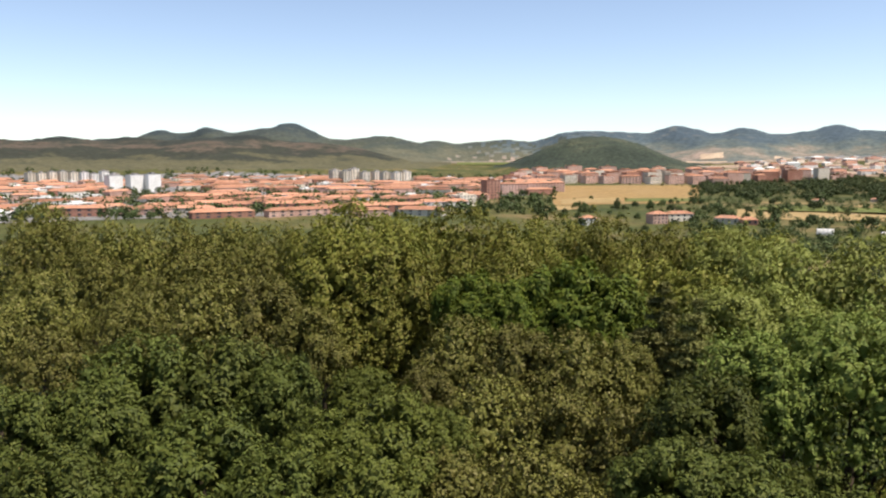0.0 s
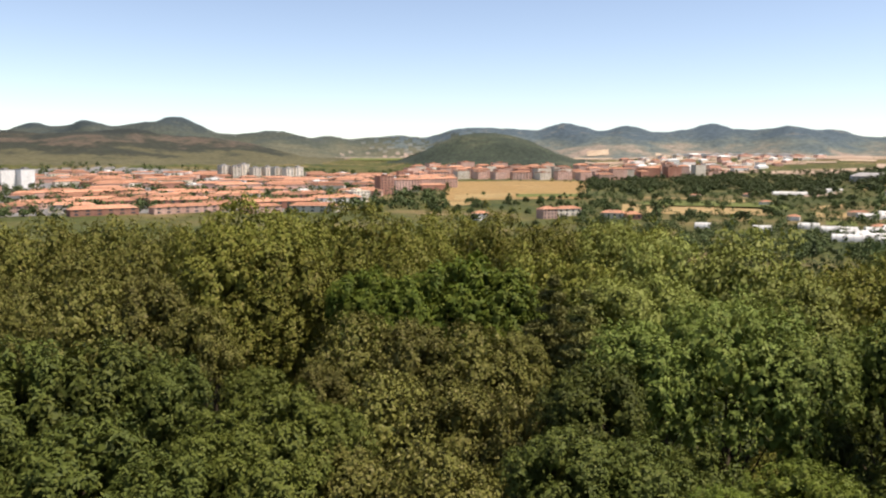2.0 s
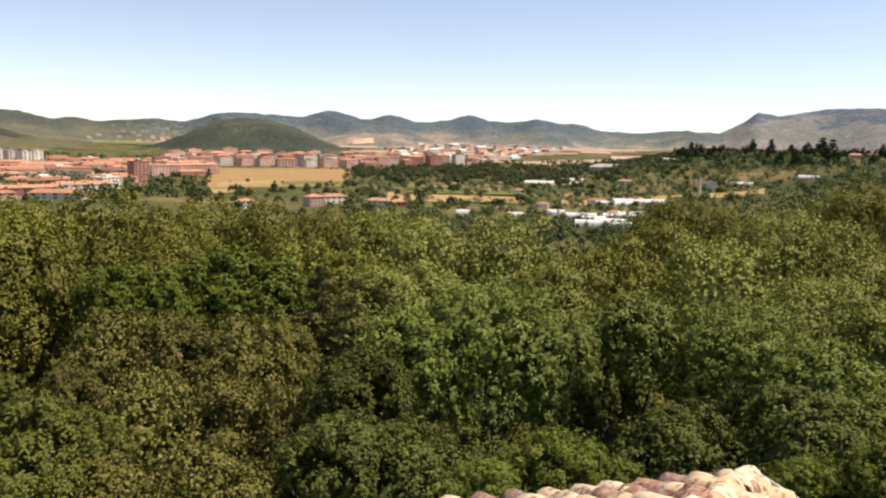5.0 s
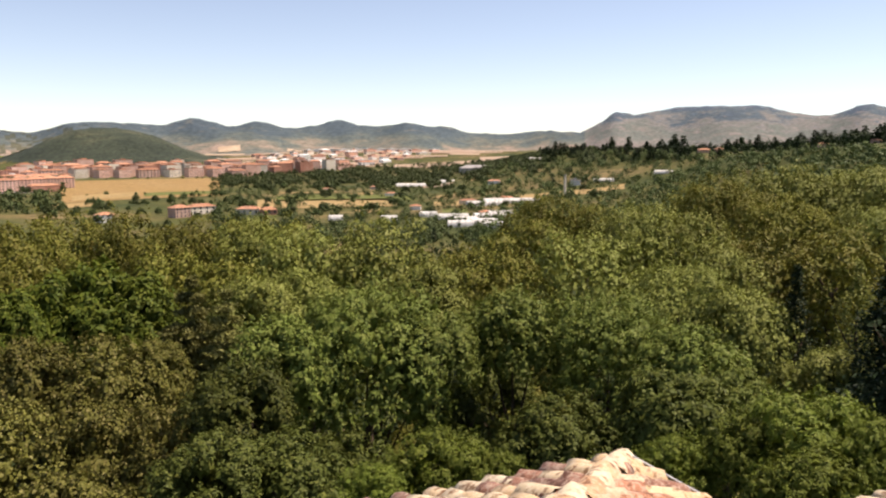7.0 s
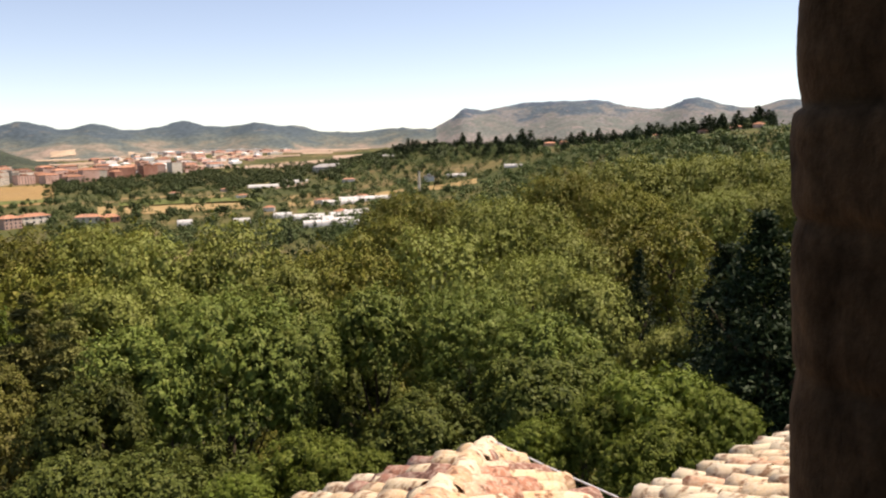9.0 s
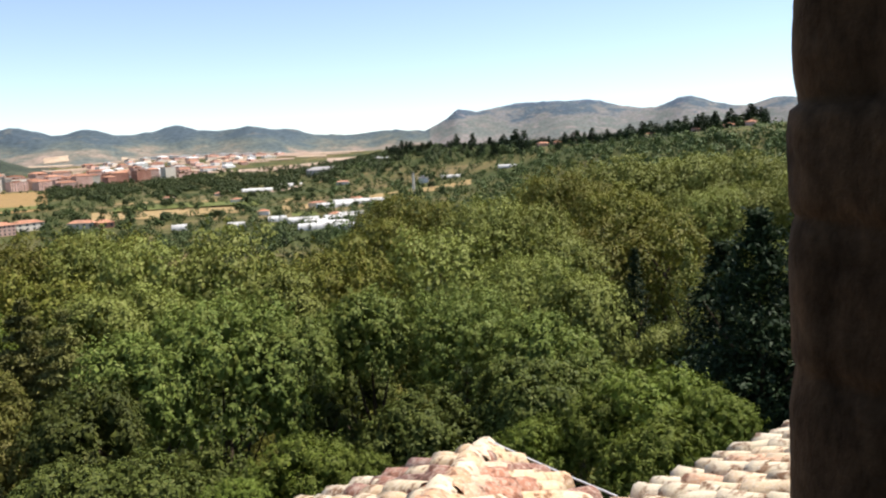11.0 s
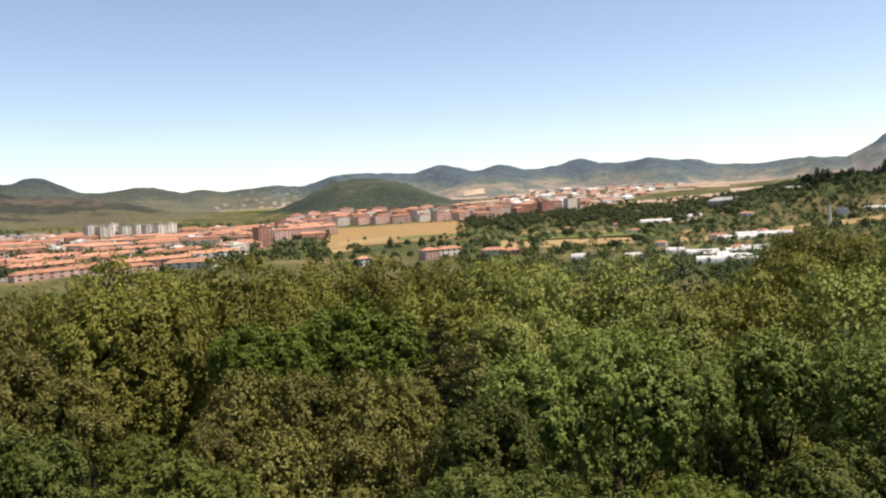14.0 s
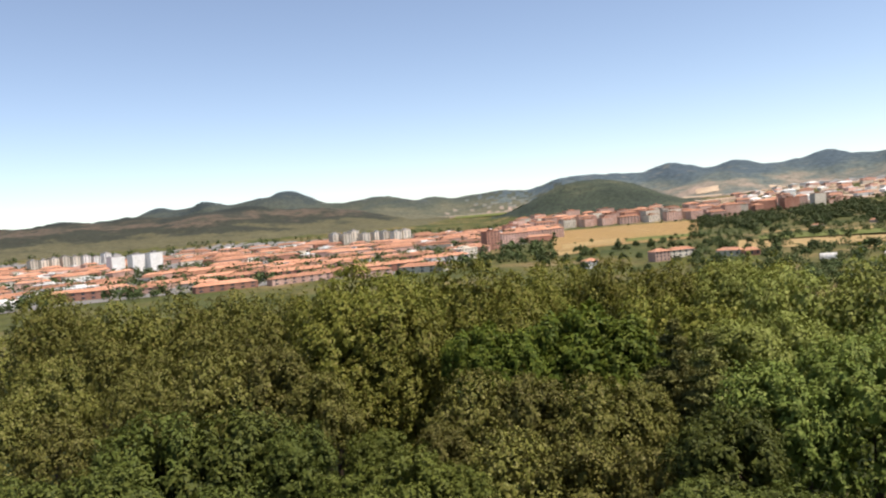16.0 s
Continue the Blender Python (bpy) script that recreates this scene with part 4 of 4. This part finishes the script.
# houses among the gardens
building("farmhouse", 10.3, 730, 30, 13, 10, 6.5, "hip", M_WHITEWALL, M_TOWNROOF, "small white house with a red tiled roof", "house", 2, 3, "farmhouses")
building("farmhouse", 15.0, 760, 34, 16, 12, 9, "hip", M_PINKWALL, M_TOWNROOF, "pink farmhouse with a red tiled roof", "house", 3, 4, "farmhouses")
building("farmhouse", 16.4, 800, 30, 26, 12, 7, "hip", M_CREAM, M_TOWNROOF, "cream farmhouse with a salmon tiled roof", "house", 2, 4, "farmhouses")
building("farmhouse", 19.6, 775, -14, 22, 11, 5.5, "hip", M_CREAM, M_TOWNROOF, "low farmhouse with a red tiled roof", "house", 1, 4, "farmhouses")
building("farmhouse", 20.9, 770, 16, 15, 11, 5, "hip", M_BRICKWALL, M_TOWNROOF, "low brick farmhouse with a red tiled roof", "house", 1, 3, "farmhouses")
for i in range(9):
    building("garden_shed", rt.uniform(21, 39), rt.uniform(700, 1300), rt.uniform(-30, 30), rt.uniform(9, 18), 8, 4, "hip", rt.choice((M_WHITEWALL, M_CREAM)), M_TOWNROOF, "small garden house with a red roof", "shed", 0, 0, "garden houses")
for az, r, w, h in ((61.5, 740, 9, 5), (63.6, 715, 10, 5), (65.0, 700, 9, 5), (51.2, 1150, 20, 8), (52.2, 1130, 16, 8), (53.4, 1120, 18, 7), (54.6, 1080, 16, 8), (58.5, 800, 12, 7)):
    building("villa", az, r, rt.uniform(-20, 20), w * 0.8, 8, h * 0.55, "hip", M_PINKWALL, M_TOWNROOF, "villa with a red tiled roof on the hillside", "house", 2, 4, "villas on the hillside")


def greenhouse(az, r, turn, length, width, tall, label="white plastic greenhouse tunnel"):
    """A rounded tunnel of film on hoops, with end walls."""
    x, y = polar(az, r)
    root = tagged(new("greenhouse"), label, "greenhouse", "greenhouses")
    root.matrix_basis = pose(x, y, ground_z(az, r), 0, 0, turn - az)
    sides = 9
    verts, faces = [], []
    for sx in (-length / 2, length / 2):
        for k in range(sides + 1):
            a = math.pi * k / sides
            verts.append((sx, -width / 2 * math.cos(a), tall * math.sin(a) ** 0.7))
    for k in range(sides):
        faces.append((k, k + 1, sides + 2 + k, sides + 1 + k))
    child("cover", mesh_of("cover", verts, faces, [M_PLASTIC], True), root)
    for s, base in ((-1, 0), (1, sides + 1)):
        child("end_wall", mesh_of("end_wall", verts[base:base + sides + 1], [tuple(range(sides + 1))], [M_PLASTIC]), root)
    for k in range(4):
        hx = -length / 2 + length * (k + 0.5) / 4
        bm = bmesh.new()
        for i in range(sides):
            a0, a1 = math.pi * i / sides, math.pi * (i + 1) / sides
            p0 = Vector((hx, -width / 2 * math.cos(a0) * 1.01, tall * 1.02 * math.sin(a0) ** 0.7))
            p1 = Vector((hx, -width / 2 * math.cos(a1) * 1.01, tall * 1.02 * math.sin(a1) ** 0.7))
            e = Vector((0.15, 0, 0))
            bm.faces.new([bm.verts.new(v) for v in (p0 - e, p0 + e, p1 + e, p1 - e)])
        child("hoop", finish(bm, "hoop", M_GREYWALL), root)


for az, r, turn, length, width in (
        (38.2, 850, 14, 62, 12), (36.2, 830, 12, 36, 12), (34.0, 690, 6, 26, 10), (36.6, 690, 14, 28, 10), (37.4, 710, 16, 24, 10), (36.1, 640, 4, 26, 11), (34.6, 625, 4, 22, 10), (36.9, 612, 5, 14, 9), (35.0, 660, 8, 22, 9),
        (31.9, 1290, 10, 90, 14), (33.2, 1330, 10, 40, 12), (29.4, 680, 5, 14, 8), (25.6, 690, 5, 12, 7), (32.2, 720, 5, 16, 8)):
    greenhouse(az, r, turn, length, width, 5.0)
greenhouse(52.0, 640, 6, 26, 10, 5, "white plastic greenhouse on the wooded hillside")
greenhouse(40.0, 1420, 6, 34, 12, 6, "white shed at the foot of the hill")
greenhouse(48.6, 1000, 6, 22, 9, 4.5)
greenhouse(44.6, 1020, 6, 26, 9, 4.5)


def chimney_stack(az, r, tall):
    x, y = polar(az, r)
    root = tagged(new("chimney_stack"), "slim pale factory chimney beside the trees", "chimney")
    root.matrix_basis = pose(x, y, ground_z(az, r))
    bm = bmesh.new()
    bmesh.ops.create_cone(bm, cap_ends=True, segments=14, radius1=1.7, radius2=1.2, depth=tall, matrix=Matrix.Translation((0, 0, tall / 2 - 1)))
    child("shaft", finish(bm, "shaft", M_CREAM), root)
    bm = bmesh.new()
    bmesh.ops.create_cone(bm, cap_ends=True, segments=14, radius1=1.45, radius2=1.45, depth=1.2, matrix=Matrix.Translation((0, 0, tall - 1.2)))
    child("collar", finish(bm, "collar", M_GREYWALL), root)


chimney_stack(41.9, 900, 24)

# ---------------------------------------------------------------- the tower and its roofs
# local axes: u along the tower's wall, n straight out of the window
AX = 8.0
U = Vector((math.cos(radians(AX)), -math.sin(radians(AX)), 0))
N = Vector((math.sin(radians(AX)), math.cos(radians(AX)), 0))
LOCAL = Matrix.Translation((0, 0, EYE)) @ Matrix(((U.x, N.x, 0, 0), (U.y, N.y, 0, 0), (0, 0, 1, 0), (0, 0, 0, 1)))


def stone_block(name, u0, u1, n0, n1, z0, z1, seed, label, rough=0.02, cuts=10):
    """Masonry with worn edges and an uneven face."""
    bm = bmesh.new()
    box(bm, u0, u1, n0, n1, z0, z1)
    bmesh.ops.bevel(bm, geom=bm.edges[:], offset=0.018, segments=3, affect="EDGES")
    bmesh.ops.subdivide_edges(bm, edges=[e for e in bm.edges if e.calc_length() > 0.12], cuts=cuts, use_grid_fill=True)
    for v in bm.verts:
        p = v.co * 3.0 + Vector((seed * 7.1, 0, 0))
        v.co += Vector((noise.noise(p), noise.noise(p + Vector((9, 0, 0))), noise.noise(p + Vector((0, 9, 0))))) * rough
        v.co += Vector((noise.noise(p * 4), noise.noise(p * 4 + Vector((5, 0, 0))), 0)) * rough * 0.4
    ob = new(name, finish(bm, name, M_STONE))
    ob.data.polygons.foreach_set("use_smooth", [True] * len(ob.data.polygons))
    ob.matrix_basis = LOCAL
    return tagged(ob, label, "wall", kind="structure")


JAMB_U, WALL_N = 0.833, 0.5
# the jamb beside the opening: worn stones (foot, top, setback) laid close, with shallow joints
JAMB_STONES = ((-1.175, -0.86, 0.014), (-0.86, -0.56, 0.006), (-0.56, -0.275, 0.004), (-0.275, -0.1, 0.004), (-0.1, 0.036, 0.0), (0.036, 0.33, 0.012), (0.33, 0.62, 0.006))


def jamb():
    bm = bmesh.new()
    depth, rows, cols = WALL_N + 0.35, 260, 60
    grid = []
    for i in range(rows + 1):
        zz = -1.175 + 1.795 * i / rows
        line = []
        for j in range(cols + 1):
            n = -0.35 + depth * j / cols
            slant = zz + 0.05 * (n - 0.2) * math.sin(zz * 9)
            z0, z1, back = next((q for q in JAMB_STONES if slant <= q[1]), JAMB_STONES[-1])
            f = max(-1.0, min(1.0, 2 * (slant - z0) / (z1 - z0) - 1))
            p = Vector((zz * 6, n * 6, 3.0))
            u = JAMB_U - 0.03 - 0.03 * zz + back + 0.012 * abs(f) ** 6 + 0.007 * noise.noise(p) + 0.005 * noise.noise(p * 3.1) + 0.0025 * noise.noise(p * 9)
            u += 0.03 * max(0.0, (n - WALL_N + 0.05) / 0.05) ** 2
            line.append(bm.verts.new((u, n, zz)))
        line.append(bm.verts.new((1.52, WALL_N, zz)))
        grid.append(line)
    for lo, hi in zip(grid, grid[1:]):
        for j in range(cols + 1):
            bm.faces.new((lo[j], hi[j], hi[j + 1], lo[j + 1]))
    ob = new("wall_jamb", finish(bm, "wall_jamb", M_STONE))
    ob.data.polygons.foreach_set("use_smooth", [True] * len(ob.data.polygons))
    ob.matrix_basis = LOCAL
    tagged(ob, "rough brown stones of the window jamb in shade", "wall", kind="structure")


jamb()
z = 0.62
stone_block("wall_east", 1.5, 3.0, -0.35, WALL_N, -1.175, z, 11, "rough brown stone tower wall", 0.02, 4)
stone_block("wall_west", -2.6, -0.95, -0.35, WALL_N, -1.175, z, 12, "rough brown stone tower wall", 0.02, 4)
stone_block("wall_lintel", -2.6, 3.0, -0.35, WALL_N, z + 0.01, 3.4, 13, "rough brown stone lintel over the opening", 0.02, 4)
stone_block("wall_sill", -2.6, 3.0, -0.35, WALL_N, -27, -1.18, 14, "rough brown stone tower wall below the opening", 0.02, 4)
stone_block("wall_back", -2.6, 3.0, -3.9, -3.5, -27, 3.4, 15, "rough brown stone back wall of the tower", 0.02, 3)
stone_block("wall_side", -3.0, -2.6, -3.9, WALL_N, -27, 3.4, 16, "rough brown stone side wall of the tower", 0.02, 3)
stone_block("wall_side", 3.0, 3.4, -3.9, WALL_N, -27, 3.4, 17, "rough brown stone side wall of the tower", 0.02, 3)
for name, z0, z1, label in (("ceiling", 3.4, 3.7, "dark tower ceiling"), ("floor", -1.75, -1.55, "stone tower floor")):
    bm = bmesh.new()
    box(bm, -3.0 if z0 > 0 else -2.6, 3.4 if z0 > 0 else 3.0, -3.9 if z0 > 0 else -3.5, WALL_N if z0 > 0 else -0.36, z0, z1)
    ob = tagged(new(name, finish(bm, name, M_STONE)), label, name, kind="structure")
    ob.matrix_basis = LOCAL

# eaves of the church roof below the window: an outer corner, a short return and a second eave
EAVE_Z, NAVE_Z, PITCH = -2.262, -2.305, radians(20)
CU, CN, RET = 3.47, 4.41, 1.2
TAN = math.tan(PITCH)


def tile_mesh(seed, clay, length=0.42, w0=0.115, w1=0.095, thick=0.016):
    """A worn half-round clay tile; it runs up +y from its lower lip, wider at the lip."""
    rng = np.random.default_rng(seed)
    sides, steps = 7, 3
    verts, faces = [], []
    for t in (0, thick):
        for i in range(steps + 1):
            f = i / steps
            w = w0 + (w1 - w0) * f - t
            for k in range(sides + 1):
                a = math.pi * k / sides
                verts.append((w * math.cos(a) + rng.normal() * 0.004, f * length + (rng.normal() * 0.014 if i == 0 else 0), w * math.sin(a) * (1 + 0.05 * math.sin(seed + 5 * f)) + rng.normal() * 0.004))
    q = sides + 1
    off = (steps + 1) * q
    for i in range(steps):
        for k in range(sides):
            faces.append((i * q + k, (i + 1) * q + k, (i + 1) * q + k + 1, i * q + k + 1))
    for k in range(sides):
        faces.append((off + k, k, k + 1, off + k + 1))
    return mesh_of("tile", verts, faces, [clay], True)


TILES = [tile_mesh(i, M_TILE) for i in range(8)]
PALE_TILES = [tile_mesh(20 + i, M_TILE_PALE) for i in range(8)]
church_roof = tagged(new("church_roof"), "weathered half-round clay tile roof below the tower", "roof", kind="structure")
church_roof.matrix_basis = LOCAL
nave_roof = tagged(new("nave_roof"), "weathered half-round clay tile roof beside the tower", "roof", kind="structure")
nave_roof.matrix_basis = LOCAL


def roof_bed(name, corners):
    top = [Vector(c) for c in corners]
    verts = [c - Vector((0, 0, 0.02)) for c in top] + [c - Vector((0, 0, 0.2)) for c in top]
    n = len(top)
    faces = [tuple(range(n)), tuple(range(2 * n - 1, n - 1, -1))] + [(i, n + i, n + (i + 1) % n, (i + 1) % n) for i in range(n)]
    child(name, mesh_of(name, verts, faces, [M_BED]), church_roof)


def zn(n):
    return EAVE_Z + (CN - n) * TAN


rise = CN - 0.55
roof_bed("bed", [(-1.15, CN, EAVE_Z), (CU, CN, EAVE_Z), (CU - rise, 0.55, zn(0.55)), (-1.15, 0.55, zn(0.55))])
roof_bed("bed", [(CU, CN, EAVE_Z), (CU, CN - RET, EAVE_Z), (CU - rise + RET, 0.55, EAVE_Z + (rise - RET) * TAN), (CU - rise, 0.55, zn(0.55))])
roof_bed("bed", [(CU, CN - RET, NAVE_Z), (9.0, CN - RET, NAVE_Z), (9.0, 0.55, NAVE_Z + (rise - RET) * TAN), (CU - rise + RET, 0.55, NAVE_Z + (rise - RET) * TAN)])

rtile = random.Random(3)


def lay(u, n, z, turn, tilt, roll=0.0, flip=False, room=1.0, fat=1.0, roof=None):
    """One tile with its lip at (u, n, z), running up the slope towards turn degrees from n."""
    m = pose(u + rtile.uniform(-0.022, 0.022), n + rtile.uniform(-0.022, 0.022), z + rtile.uniform(-0.006, 0.01), math.degrees(tilt) - 2.2 + rtile.uniform(-2.5, 2.5), roll + rtile.uniform(-7, 7), turn + rtile.uniform(-5, 5))
    if flip:
        m = m @ pose(0, 0, 0.05, 0, 180, 0)
    m = m @ Matrix.Diagonal((fat, min(1.0, room / 0.42), fat, 1))
    child("tile", (PALE_TILES if roof else TILES)[rtile.randrange(8)], roof or church_roof, m)


STEP, EXPOSE = 0.222, 0.29
# north face, climbing away from the outer eave towards the tower
u = CU - 0.1
while u > 0.9:
    for j in range(9):
        n = CN + 0.06 - j * EXPOSE * math.cos(PITCH)
        room = (CU - u) - (CN - n)
        if room > 0.12 and n > 1.4:
            lay(u, n, zn(n) + 0.035, 180, PITCH, room=room, fat=0.88)
            lay(u - STEP / 2, n + 0.02, zn(n) + 0.02, 180, PITCH, flip=True, room=room)
    u -= STEP
# east face of the return, climbing west
n = CN - 0.12
while n > CN - RET - 1.4:
    for j in range(8):
        u = CU + 0.06 - j * EXPOSE * math.cos(PITCH)
        below = CN - n
        room = below - (CU - u)
        if room > 0.12 and (n > CN - RET or CU - u > (CN - RET - n) + 0.05):
            zz = EAVE_Z + (CU - u) * TAN
            lay(u, n, zz + 0.035, 90, PITCH, room=room, fat=0.84)
            lay(u, n - STEP / 2, zz + 0.02, 90, PITCH, flip=True, room=room)
    n -= STEP
# second eave, climbing towards the tower's side
u = CU + 0.12
while u < 7.0:
    for j in range(6):
        n = CN - RET + 0.06 - j * EXPOSE * math.cos(PITCH)
        lay(u, n, NAVE_Z + (CN - RET - n) * TAN + 0.035, 180, PITCH, fat=0.88, roof=nave_roof)
        lay(u + STEP / 2, n + 0.02, NAVE_Z + (CN - RET - n) * TAN + 0.02, 180, PITCH, flip=True, roof=nave_roof)
    u += STEP
# hip tiles from the outer corner
hip = math.atan(TAN / math.sqrt(2))
for j in range(11):
    s = -0.13 + j * 0.3
    lay(CU - s * 0.7071, CN - s * 0.7071, EAVE_Z + s * math.tan(hip) + 0.06, 135, hip, fat=0.78)


def tile_field(roof, laid):
    """The tiles out of reach of the window, in one mesh."""
    verts, faces = [], []
    for k, m in enumerate(laid):
        me = TILES[k % 8]
        base = len(verts)
        verts.extend(m @ v.co for v in me.vertices)
        faces.extend(tuple(base + i for i in p.vertices) for p in me.polygons)
    ob = child("tile_field", mesh_of("tile_field", verts, faces, [M_TILE_REST], True), roof)
    tagged(ob, "weathered clay tiles in rows", kind="stuff")


laid = []
tilt = math.degrees(PITCH) - 2.2
for i in range(38):
    u = CU - 0.1 - STEP * i
    for j in range(15):
        n = CN + 0.06 - j * EXPOSE * math.cos(PITCH)
        if u > -1.0 and n > 0.95 and (CU - u) - (CN - n) > 0.2 and (u <= 0.9 or n <= 1.4 or j > 8):
            turn = 180 + rtile.uniform(-3, 3)
            laid.append(pose(u, n, zn(n) + 0.035, tilt, rtile.uniform(-4, 4), turn))
            laid.append(pose(u - STEP / 2, n + 0.02, zn(n) + 0.02, tilt, 0, turn) @ pose(0, 0, 0.05, 0, 180, 0))
for i in range(15):
    n = CN - 0.12 - STEP * i
    for j in range(16):
        u = CU + 0.06 - j * EXPOSE * math.cos(PITCH)
        below = CN - n
        seen = n > CN - RET - 1.4 and j < 8
        if n > 0.95 and below - (CU - u) > 0.2 and not seen and (n > CN - RET or CU - u > CN - RET - n + 0.05):
            z = EAVE_Z + (CU - u) * TAN
            laid.append(pose(u, n, z + 0.035, tilt, 0, 90 + rtile.uniform(-3, 3)))
            laid.append(pose(u, n - STEP / 2, z + 0.02, tilt, 0, 90) @ pose(0, 0, 0.05, 0, 180, 0))
tile_field(church_roof, laid)
laid = []
for i in range(26):
    u = CU + 0.12 + STEP * i
    for j in range(8):
        n = CN - RET + 0.06 - j * EXPOSE * math.cos(PITCH)
        if (u >= 7.0 or j > 5) and n > 0.95 and u < 8.9:
            turn = 180 + rtile.uniform(-3, 3)
            z = NAVE_Z + (CN - RET - n) * TAN
            laid.append(pose(u, n, z + 0.035, tilt, rtile.uniform(-4, 4), turn))
            laid.append(pose(u + STEP / 2, n + 0.02, z + 0.02, tilt, 0, turn) @ pose(0, 0, 0.05, 0, 180, 0))
tile_field(nave_roof, laid)


def cable(points, thick):
    bm = bmesh.new()
    for a, b in zip(points, points[1:]):
        a, b = Vector(a), Vector(b)
        bmesh.ops.create_cone(bm, segments=6, radius1=thick, radius2=thick, depth=(b - a).length,
                              matrix=Matrix.Translation((a + b) / 2) @ (b - a).to_track_quat("Z", "Y").to_matrix().to_4x4())
    ob = tagged(new("cable", finish(bm, "cable", M_CABLE)), "thin white cable running along the tiled eave", "cable")
    ob.matrix_basis = LOCAL


cable([(CU + 0.09, CN + 0.02, EAVE_Z + 0.1), (CU + 0.1, CN - 0.6, EAVE_Z + 0.085), (CU + 0.1, CN - RET, EAVE_Z + 0.09)], 0.008)
# wall of the church under the eaves
bm = bmesh.new()
box(bm, -0.95, CU - 0.25, 0.55, CN - 0.25, -27, EAVE_Z - 0.25)
box(bm, CU - 0.2, 9.0, 0.55, CN - RET - 0.25, -27, EAVE_Z - 0.25)
ob = tagged(new("wall_church", finish(bm, "wall_church", M_STONE)), "stone church wall under the eaves", "wall", kind="structure")
ob.matrix_basis = LOCAL
